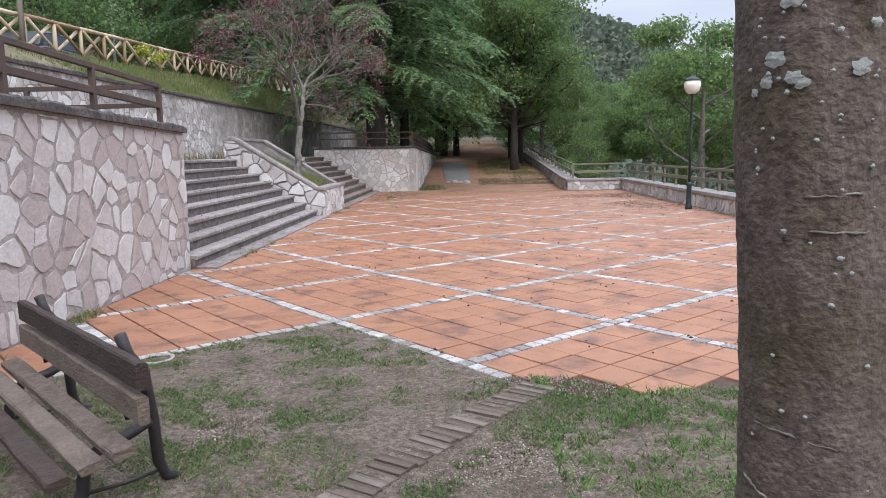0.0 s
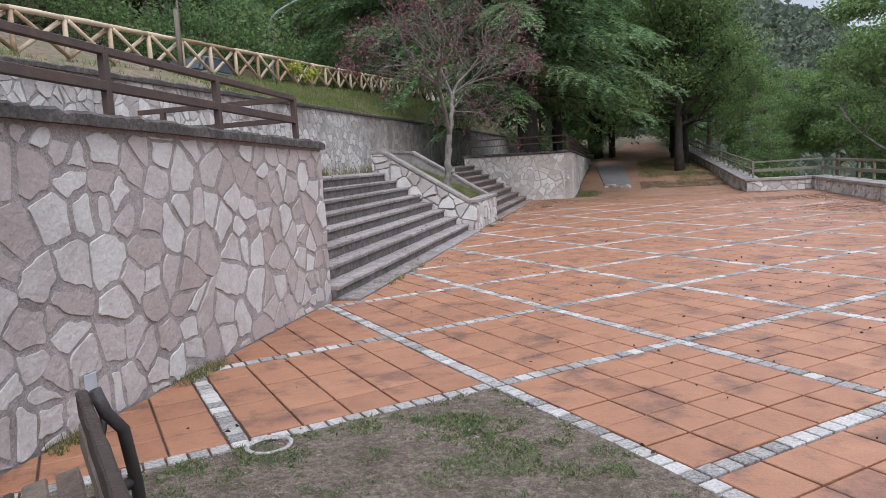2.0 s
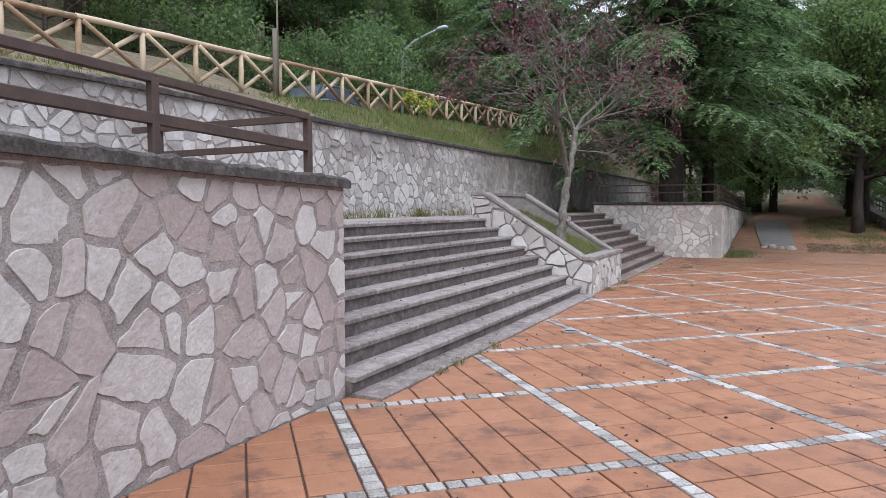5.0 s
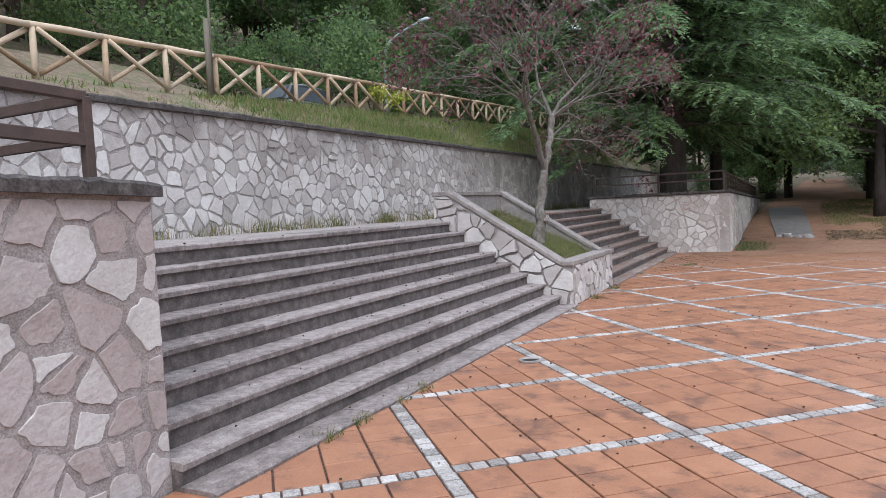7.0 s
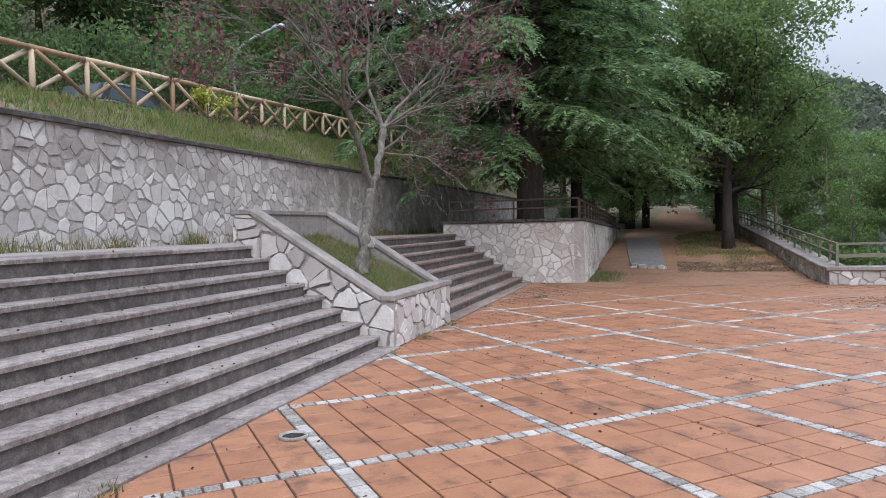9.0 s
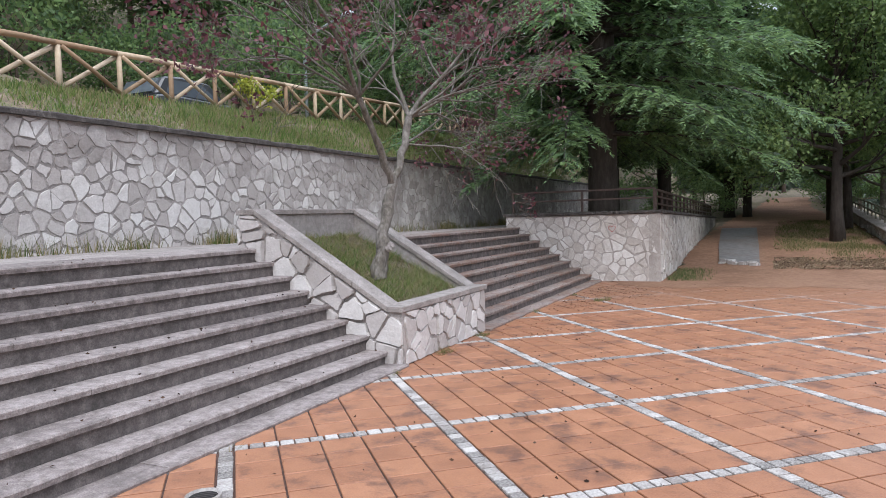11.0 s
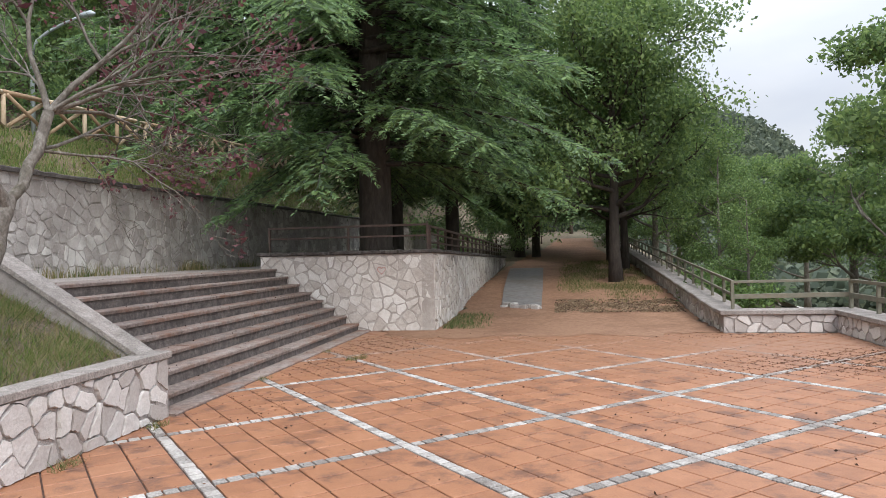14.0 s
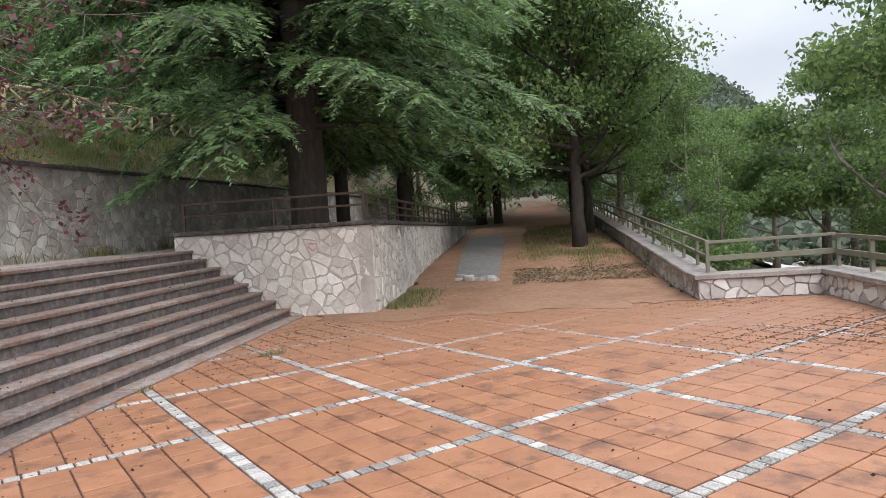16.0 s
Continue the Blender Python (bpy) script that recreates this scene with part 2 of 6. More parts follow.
M_iron = mat("dark_iron", [(0.022, 0.017, 0.016), (0.04, 0.032, 0.03)], 20, 0.55, 0.3, 90)
M_rail = mat("brown_paint", [(0.055, 0.035, 0.028), (0.085, 0.055, 0.045)], 12, 0.6, 0.2, 60, dirt=(0.12, 0.07, 0.05), dirt_scale=6, dirt_amount=0.4)
M_rail_g = mat("green_grey_paint", [(0.12, 0.12, 0.085), (0.19, 0.18, 0.135)], 10, 0.7, 0.2, 60, dirt=(0.20, 0.14, 0.09), dirt_scale=4, dirt_amount=0.5)
M_lamp_pole = mat("dark_green_iron", [(0.012, 0.02, 0.018), (0.02, 0.03, 0.027)], 20, 0.45, 0.1, 60)
M_lamp_glass = mat("lamp_glass", [(0.72, 0.68, 0.58), (0.80, 0.77, 0.68)], 4, 0.3, 0)
M_galv = mat("galvanised", [(0.42, 0.47, 0.50), (0.52, 0.57, 0.60)], 8, 0.5, 0.1, 50, metal=0.3)
M_bark = mat("bark", [(0.075, 0.053, 0.042), (0.115, 0.086, 0.070), (0.165, 0.128, 0.105)], 16, 0.95, 0.9, 60, dirt=(0.075, 0.060, 0.026), dirt_scale=4.5, dirt_amount=0.75, stretch=(1, 1, 1.15), bump_dist=0.012, speck=0.45, speck_scale=85)
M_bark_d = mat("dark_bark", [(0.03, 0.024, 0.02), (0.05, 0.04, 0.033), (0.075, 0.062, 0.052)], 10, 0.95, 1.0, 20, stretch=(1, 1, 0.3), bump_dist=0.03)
M_bark_p = mat("pale_bark", [(0.08, 0.07, 0.058), (0.17, 0.152, 0.13), (0.30, 0.28, 0.245)], 22, 0.95, 1.0, 40, dirt=(0.07, 0.062, 0.034), dirt_scale=5, dirt_amount=0.7, stretch=(1, 1, 0.5), bump_dist=0.02)
M_lichen = mat("lichen", [(0.22, 0.23, 0.21), (0.33, 0.34, 0.31)], 60, 0.95, 0.6, 120)
M_needle = mat("needles", [(0.085, 0.13, 0.075), (0.125, 0.205, 0.093), (0.17, 0.275, 0.11), (0.22, 0.34, 0.13)], 0.9, 0.55, 0, vary="island", translucent=0.48)
M_shoot = mat("young_needles", [(0.125, 0.215, 0.10), (0.17, 0.285, 0.12), (0.225, 0.355, 0.14)], 0.9, 0.55, 0, vary="island", translucent=0.45)
M_leaf_a = mat("leaf_green", [(0.115, 0.18, 0.075), (0.15, 0.235, 0.085), (0.195, 0.29, 0.10), (0.25, 0.345, 0.115)], 0.5, 0.6, 0, vary="island", translucent=0.55)
M_leaf_d = mat("leaf_dark", [(0.10, 0.17, 0.075), (0.145, 0.235, 0.095), (0.19, 0.295, 0.11), (0.24, 0.345, 0.125)], 0.5, 0.6, 0, vary="island", translucent=0.55)
M_leaf_l = mat("leaf_light", [(0.10, 0.17, 0.06), (0.15, 0.24, 0.08), (0.20, 0.30, 0.09)], 0.5, 0.6, 0, vary="island", translucent=0.35)
M_leaf_y = mat("leaf_yellow", [(0.25, 0.30, 0.03), (0.40, 0.42, 0.05)], 0.5, 0.6, 0, vary="island", translucent=0.35)
M_leaf_p = mat("leaf_purple", [(0.07, 0.024, 0.032), (0.12, 0.042, 0.050), (0.19, 0.072, 0.078)], 0.5, 0.6, 0, vary="island", translucent=0.3)
M_grass = mat("grass", [(0.045, 0.085, 0.022), (0.085, 0.145, 0.036), (0.13, 0.19, 0.055), (0.27, 0.24, 0.13)], 0.9, 0.7, 0, vary="island", translucent=0.3)
M_grass_dry = mat("dry_grass", [(0.07, 0.11, 0.025), (0.15, 0.16, 0.05), (0.26, 0.21, 0.10), (0.34, 0.28, 0.15)], 0.9, 0.8, 0, vary="island", translucent=0.3)
M_grass_f = mat("fresh_grass", [(0.05, 0.12, 0.02), (0.085, 0.18, 0.03), (0.13, 0.24, 0.045)], 0.9, 0.7, 0, vary="island", translucent=0.3)
M_grass_b = mat("bank_grass", [(0.09, 0.155, 0.035), (0.155, 0.23, 0.05), (0.23, 0.26, 0.085), (0.30, 0.25, 0.14)], 0.7, 0.7, 0, vary="island", translucent=0.35)
# greyer, paler green: the haze of distance is mixed into the leaf colour
M_leaf_hazy = mat("hazy_far_leaf", [(0.08, 0.105, 0.075), (0.11, 0.14, 0.095), (0.15, 0.18, 0.115)], 0.03, 0.8, 0, vary="island", translucent=0.35)
M_debris = mat("dead_leaf", [(0.03, 0.02, 0.014), (0.07, 0.04, 0.025), (0.13, 0.08, 0.05)], 3, 0.9, 0, vary="island")
M_needle_litter = mat("needle_litter", [(0.09, 0.045, 0.03), (0.15, 0.08, 0.05), (0.22, 0.125, 0.08)], 3, 0.9, 0, vary="island")
M_gravel = mat("gravel", [(0.09, 0.066, 0.048), (0.27, 0.215, 0.17), (0.52, 0.45, 0.385)], 5, 0.9, 0, vary="island")
M_litter = mat("straw_litter", [(0.11, 0.07, 0.045), (0.22, 0.15, 0.09), (0.34, 0.26, 0.17)], 4, 0.9, 0, vary="island")
M_graffiti = mat("red_spray", [(0.45, 0.12, 0.12), (0.50, 0.17, 0.16)], 20, 0.8, 0)
M_carpaint = mat("grey_car_paint", [(0.06, 0.065, 0.072), (0.08, 0.085, 0.09)], 3, 0.25, 0)
M_carglass = mat("car_glass", [(0.10, 0.12, 0.14), (0.13, 0.15, 0.17)], 3, 0.08, 0)
M_rubber = mat("rubber", [(0.015, 0.015, 0.015), (0.022, 0.022, 0.022)], 30, 0.9, 0)
M_tail = mat("red_lens", [(0.45, 0.02, 0.02), (0.5, 0.03, 0.03)], 5, 0.2, 0)
M_plate = mat("white_plate", [(0.7, 0.7, 0.68), (0.75, 0.75, 0.73)], 5, 0.4, 0)
# near-black that paints the shade inside drain openings
M_hole_shade = mat("drain_hole_shade", [(0.012, 0.011, 0.01), (0.02, 0.018, 0.016)], 20, 0.9, 0)


# ---- mesh helpers ----
def raw(name, verts, faces, material, parent=None, label="", smooth=False):
    me = bpy.data.meshes.new(name)
    me.from_pydata(verts, [], faces)
    me.materials.append(material)
    if smooth:
        me.polygons.foreach_set("use_smooth", [True] * len(me.polygons))
    me.update()
    ob = new(name, me)
    if parent is not None:
        ob.parent = parent
    if label:
        ob["label"] = label
    return ob


def part(name, bm, material, parent=None, label="", smooth=False):
    me = bpy.data.meshes.new(name)
    bmesh.ops.recalc_face_normals(bm, faces=bm.faces)
    bm.to_mesh(me)
    bm.free()
    me.materials.append(material)
    if smooth:
        me.polygons.foreach_set("use_smooth", [True] * len(me.polygons))
    ob = new(name, me)
    if parent is not None:
        ob.parent = parent
    if label:
        ob["label"] = label
    return ob


def tris(name, verts, material, parent=None, label="", quads=False):
    """A mesh from a numpy array of separate triangles (n, 3, 3) or quads (n, 4, 3)."""
    k = 4 if quads else 3
    v = np.asarray(verts, dtype=np.float32).reshape(-1, 3)
    count = len(v) // k
    me = bpy.data.meshes.new(name)
    me.vertices.add(len(v))
    me.vertices.foreach_set("co", v.ravel())
    me.loops.add(len(v))
    me.loops.foreach_set("vertex_index", np.arange(len(v), dtype=np.int32))
    me.polygons.add(count)
    me.polygons.foreach_set("loop_start", np.arange(0, len(v), k, dtype=np.int32))
    me.update()
    me.validate()
    me.materials.append(material)
    ob = new(name, me)
    if parent is not None:
        ob.parent = parent
    if label:
        ob["label"] = label
    return ob


def empty(name, loc=(0, 0, 0)):
    ob = new(name)
    ob.empty_display_size = 0.1
    ob.location = loc
    return ob


def add_box(bm, lo, hi, bevel=0.0, turn=None):
    r = bmesh.ops.create_cube(bm, size=1)
    vs = r["verts"]
    for v in vs:
        v.co = Vector([lo[i] + (hi[i] - lo[i]) * (v.co[i] + 0.5) for i in range(3)])
    if turn is not None:
        for v in vs:
            v.co = turn @ v.co
    if bevel:
        es = list({e for v in vs for e in v.link_edges})
        bmesh.ops.bevel(bm, geom=es, offset=bevel, segments=1, affect="EDGES")


def box(name, lo, hi, material, parent=None, bevel=0.0, label="", turn=None):
    bm = bmesh.new()
    add_box(bm, lo, hi, bevel, turn)
    return part(name, bm, material, parent, label)


def add_tube(vs, fs, pts, radii, sides=6, cap=True):
    """A tapered tube along pts, appended to the lists vs and fs."""
    pts = [Vector(p) for p in pts]
    base = len(vs)
    ref = Vector((0.31, 0.17, 0.93))
    for k, p in enumerate(pts):
        d = (pts[min(k + 1, len(pts) - 1)] - pts[max(k - 1, 0)])
        d = d.normalized() if d.length > 1e-9 else Vector((0, 0, 1))
        a = d.cross(ref)
        if a.length < 0.05:
            a = d.cross(Vector((1, 0, 0)))
        a.normalize()
        b = d.cross(a)
        for s in range(sides):
            an = 2 * math.pi * s / sides
            vs.append(tuple(p + (a * math.cos(an) + b * math.sin(an)) * radii[k]))
    for k in range(len(pts) - 1):
        for s in range(sides):
            t = (s + 1) % sides
            fs.append((base + k * sides + s, base + k * sides + t, base + (k + 1) * sides + t, base + (k + 1) * sides + s))
    if cap:
        fs.append(tuple(base + s for s in range(sides))[::-1])
        fs.append(tuple(base + (len(pts) - 1) * sides + s for s in range(sides)))


def tube(name, pts, radii, material, parent=None, sides=8, label="", smooth=True):
    vs, fs = [], []
    if not isinstance(radii, (list, tuple)):
        radii = [radii] * len(pts)
    add_tube(vs, fs, pts, radii, sides)
    return raw(name, vs, fs, material, parent, label, smooth)


def lathe(name, profile, material, parent=None, sides=20, at=(0, 0, 0), label=""):
    vs, fs = [], []
    for r, z in profile:
        for s in range(sides):
            an = 2 * math.pi * s / sides
            vs.append((at[0] + r * math.cos(an), at[1] + r * math.sin(an), at[2] + z))
    for k in range(len(profile) - 1):
        for s in range(sides):
            t = (s + 1) % sides
            fs.append((k * sides + s, k * sides + t, (k + 1) * sides + t, (k + 1) * sides + s))
    fs.append(tuple(range(sides))[::-1])
    fs.append(tuple((len(profile) - 1) * sides + s for s in range(sides)))
    return raw(name, vs, fs, material, parent, label, True)


def clip(poly, nx, ny, c):
    """Keeps the part of a convex polygon where nx*x + ny*y <= c."""
    out = []
    for k, p in enumerate(poly):
        q = poly[(k + 1) % len(poly)]
        dp, dq = nx * p[0] + ny * p[1] - c, nx * q[0] + ny * q[1] - c
        if dp <= 0:
            out.append(p)
        if dp * dq < 0:
            t = dp / (dp - dq)
            out.append((p[0] + t * (q[0] - p[0]), p[1] + t * (q[1] - p[1])))
    return out


def area(poly):
    return 0.5 * sum(p[0] * q[1] - q[0] * p[1] for p, q in zip(poly, poly[1:] + poly[:1]))


def cells(w, h, sx, sy, gap, rng, cuts=()):
    """Irregular stone outlines that fill a w by h field with joints between them; cuts are half planes (nx, ny, c) to keep."""
    seeds = []
    ny_, nx_ = max(1, round(h / sy)), max(1, round(w / sx))
    for r in range(-1, ny_ + 1):
        for c in range(-1, nx_ + 1):
            if rng.random() < 0.27:
                continue
            seeds.append(((c + 0.5 + 0.5 * (r % 2) + rng.uniform(-0.5, 0.5)) * w / nx_, (r + 0.5 + rng.uniform(-0.5, 0.5)) * h / ny_))
    grid = {}
    cs = max(sx, sy) * 1.05
    for s in seeds:
        grid.setdefault((int(s[0] // cs), int(s[1] // cs)), []).append(s)
    out = []
    for s in seeds:
        poly = [(s[0] - 2 * sx, s[1] - 2 * sy), (s[0] + 2 * sx, s[1] - 2 * sy), (s[0] + 2 * sx, s[1] + 2 * sy), (s[0] - 2 * sx, s[1] + 2 * sy)]
        gx, gy = int(s[0] // cs), int(s[1] // cs)
        for a in range(-2, 3):
            for b in range(-2, 3):
                for q in grid.get((gx + a, gy + b), ()):
                    if q is s or not poly:
                        continue
                    dx, dy = q[0] - s[0], q[1] - s[1]
                    d = math.hypot(dx, dy)
                    if d < 1e-6:
                        continue
                    g = gap * (0.12 + 1.15 * rng.random() ** 1.7)
                    poly = clip(poly, dx / d, dy / d, (dx * s[0] + dy * s[1]) / d + d / 2 - g)
        e = 0.006
        for nx, ny, c in ((-1, 0, -e), (1, 0, w - e), (0, -1, -e), (0, 1, h - e), *cuts):
            if len(poly) > 2:
                poly = clip(poly, nx, ny, c)
        if len(poly) < 3 or abs(area(poly)) < 0.12 * sx * sy:
            continue
        # knock off a corner here and there
        if len(poly) > 4 and rng.random() < 0.45:
            k = rng.randrange(len(poly))
            p, a, b = poly[k], poly[k - 1], poly[(k + 1) % len(poly)]
            fa, fb = rng.uniform(0.25, 0.6), rng.uniform(0.25, 0.6)
            poly = poly[:k] + [(p[0] + (a[0] - p[0]) * fa, p[1] + (a[1] - p[1]) * fa), (p[0] + (b[0] - p[0]) * fb, p[1] + (b[1] - p[1]) * fb)] + poly[k + 1:]
        # blunt the corners
        pts = []
        for k, p in enumerate(poly):
            a, b = poly[k - 1], poly[(k + 1) % len(poly)]
            la, lb = math.dist(p, a), math.dist(p, b)
            if la < 0.02 and lb < 0.02:
                continue
            fa, fb = min(0.3, 0.014 / max(la, 1e-6)), min(0.3, 0.014 / max(lb, 1e-6))
            fa, fb = fa * rng.uniform(0.4, 1.2), fb * rng.uniform(0.4, 1.2)
            pts.append((p[0] + (a[0] - p[0]) * fa, p[1] + (a[1] - p[1]) * fa))
            pts.append((p[0] + (b[0] - p[0]) * fb, p[1] + (b[1] - p[1]) * fb))
        fine = []
        for k, p in enumerate(pts):
            q = pts[(k + 1) % len(pts)]
            fine.append(p)
            L = math.dist(p, q)
            cuts_n = 0 if L < 0.06 else 1 if L < 0.12 else 2
            for c in range(cuts_n):
                f = (c + 1) / (cuts_n + 1) + rng.uniform(-0.1, 0.1)
                o = -rng.uniform(-0.014, 0.009)
                fine.append((p[0] + (q[0] - p[0]) * f - (q[1] - p[1]) / L * o, p[1] + (q[1] - p[1]) * f + (q[0] - p[0]) / L * o))
        out.append(fine)
    return out


def stone_geo(poly, depth, rng):
    """A thin irregular stone: outline at the back, a smaller uneven outline in front, a raised middle."""
    n = len(poly)
    cx, cy = sum(p[0] for p in poly) / n, sum(p[1] for p in poly) / n
    tx, ty = rng.uniform(-0.04, 0.04), rng.uniform(-0.04, 0.04)
    vs = [(p[0], p[1], -0.01) for p in poly]
    for p in poly:
        d = math.dist(p, (cx, cy))
        f = 1 - min(0.3, 0.004 / max(d, 0.01)) * rng.uniform(0.3, 1.7)
        x, y = cx + (p[0] - cx) * f, cy + (p[1] - cy) * f
        vs.append((x, y, depth + tx * (x - cx) + ty * (y - cy) + rng.uniform(-0.001, 0.001)))
    vs.append((cx, cy, depth))
    fs = [(k, (k + 1) % n, n + (k + 1) % n, n + k) for k in range(n)]
    fs += [(n + k, n + (k + 1) % n, 2 * n) for k in range(n)]
    return vs, fs


def stone_face(parent, origin, du, dv, w, h, sx, sy, gap, seed, depth=0.018, near=(0, 1e9), cuts=(), limit=290, mat_o=None, mat_j=None):
    """Lays stones on one face of a wall. Those within the stretch near (along du) are parts; the rest is joined."""
    rng = random.Random(seed)
    du, dv = Vector(du), Vector(dv)
    nn = du.cross(dv)
    place = Matrix(((du.x, dv.x, nn.x, origin[0]), (du.y, dv.y, nn.y, origin[1]), (du.z, dv.z, nn.z, origin[2]), (0, 0, 0, 1)))
    jv, jf, made = [], [], 0
    for poly in cells(w, h, sx, sy, gap, rng, cuts):
        vs, fs = stone_geo(poly, depth * rng.uniform(0.45, 1.35), rng)
        vs = [tuple(place @ Vector(v)) for v in vs]
        cx = sum(p[0] for p in poly) / len(poly)
        if near[0] <= cx <= near[1] and made < limit:
            raw("stone", vs, fs, mat_o or M_stone, parent)
            made += 1
        else:
            b = len(jv)
            jv += vs
            jf += [tuple(b + i for i in f) for f in fs]
    if jv:
        tagged(raw("stonework", jv, jf, mat_j or M_stone_j, parent), kind="stuff")


def prism(name, poly, lo, hi, axis, material, parent=None, label="", bevel=0.0):
    """A solid with the outline poly (two coordinates) drawn out from lo to hi along an axis."""
    def p3(a, b, c):
        return (c, a, b) if axis == "x" else (a, c, b) if axis == "y" else (a, b, c)
    n = len(poly)
    vs = [p3(a, b, lo) for a, b in poly] + [p3(a, b, hi) for a, b in poly]
    bm = bmesh.new()
    bv = [bm.verts.new(v) for v in vs]
    bm.faces.new(bv[:n])
    bm.faces.new(bv[n:])
    for k in range(n):
        bm.faces.new((bv[k], bv[(k + 1) % n], bv[n + (k + 1) % n], bv[n + k]))
    if bevel:
        bmesh.ops.recalc_face_normals(bm, faces=bm.faces)
        bmesh.ops.bevel(bm, geom=list(bm.edges), offset=bevel, segments=1, affect="EDGES")
    return part(name, bm, material, parent, label)


def rough_coping(name, pts, width, thick, material, parent, seed, over=0.0, step=0.06):
    """A weathered concrete coping along pts (x, y, top z): ragged edges, worn arrises."""
    rng = random.Random(seed)
    vs, fs = [], []
    pts = [Vector(p) for p in pts]
    rows = []
    for a, b in zip(pts, pts[1:]):
        n = max(1, int((b - a).length / step))
        rows += [(a.lerp(b, k / n), (b - a)) for k in range(n)]
    rows.append((pts[-1], pts[-1] - pts[-2]))
    for p, d in rows:
        d = Vector((d.x, d.y, 0)).normalized()
        s = Vector((d.y, -d.x, 0))
        w0, w1 = rng.uniform(-0.016, 0.016), rng.uniform(-0.028, 0.020)
        t = rng.uniform(-0.016, 0.011)
        o = p + s * over
        for f, z in ((-width / 2 + w0, -thick), (-width / 2 + w0, -0.02 + t), (-width / 2 + 0.02 + w0, t), (width / 2 - 0.02 + w1, t), (width / 2 + w1, -0.02 + t), (width / 2 + w1 + rng.uniform(-0.006, 0.006), -thick * 0.75), (width / 2 - 0.012 + w1, -thick + rng.uniform(0, 0.012))):
            q = o + s * f
            vs.append((q.x, q.y, p.z + z))
    m = 7
    for k in range(len(rows) - 1):
        for s in range(m):
            t = (s + 1) % m
            fs.append((k * m + s, (k + 1) * m + s, (k + 1) * m + t, k * m + t))
    fs.append(tuple(range(m)))
    fs.append(tuple((len(rows) - 1) * m + s for s in range(m))[::-1])
    return raw(name, vs, fs, material, parent)


# ---- ground ----
def smooth(a, b, t):
    t = min(1.0, max(0.0, (t - a) / (b - a)))
    return t * t * (3 - 2 * t)


def path_rise(y):
    """Height of the ground north of the square, where the path climbs."""
    return 0.0 if y < 18.0 else 0.055 * (y - 18.0) * smooth(18.0, 24.0, y)


def fence_z(y):
    return 3.74 + 0.043 * (min(max(y, -20), 90) - 3.6)


def back_rise(x, y):
    """The bare earth bank that climbs behind the south part of the fence."""
    return 1.25 * smooth(-6.9, -11.0, x) * smooth(12.5, 7.5, y)


def height(x, y):
    far = 87 * math.exp(-(x / 160) ** 2) * smooth(110, 420, y)
    far *= 1 - 0.75 * smooth(0.27, 0.42, x / max(y, 1.0))
    bump = 0.12 * noise.noise((x * 0.3, y * 0.3, 0.0))
    if x < -4.75:
        f = fence_z(y)
        if x > -6.6:
            z = 3.16 + (f - 3.16) * smooth(-4.75, -6.6, x) + bump * 0.3
        elif x > -12:
            z = f + 0.1 * smooth(-6.6, -7.4, x) + back_rise(x, y)
        else:
            z = f + 0.1 + back_rise(x, y) + min(0.5 * (-12 - x), 45) + bump * 3
    elif x < 9.3:
        z = -0.035 + (bump * 0.15 if y < -6 else 0) + path_rise(y)
        if x > 7.5 and y > 17.6:
            z = path_rise(y) - 1.4 * smooth(7.5, 10.5, x) - 0.3
    else:
        z = path_rise(y) * smooth(20, 9, x) - 0.9 - 0.22 * min(x - 9.3, 14) + bump * 2 + 12 * smooth(60, 260, x)
    return max(z, far + z * 0.3) if y > 110 else z


def build_ground():
    xs = [-1800, -900, -400, -200, -120, -80, -55, -40, -30, -24, -19, -15.5, -13, -12, -10, -8.5, -7.4, -6.6, -6.0, -5.4, -4.95, -4.78, -4.72, -3.5, -2.4]
    xs += [k * 0.75 - 1.5 for k in range(14)] + [9.25, 9.35, 10, 10.5, 11.5, 13, 15, 18, 22, 28, 36, 48, 65, 90, 130, 190, 280, 420, 800, 1800]
    ys = [-1500, -600, -250, -120, -70, -45, -32, -24, -18, -14, -12] + [-10 + k * 0.6 for k in range(120)]
    ys += [64, 68, 74, 82, 92, 104, 118, 134, 152, 172, 195, 220, 250, 285, 325, 370, 420, 500, 650, 900, 1800]
    vs = [(x, y, height(x, y)) for y in ys for x in xs]
    n = len(xs)
    fs = [(r * n + c, r * n + c + 1, (r + 1) * n + c + 1, (r + 1) * n + c) for r in range(len(ys) - 1) for c in range(n - 1)]
    return tagged(raw("ground", vs, fs, M_ground, smooth=True), "grassy earth ground rising to wooded hills", "ground", kind="structure")


build_ground()


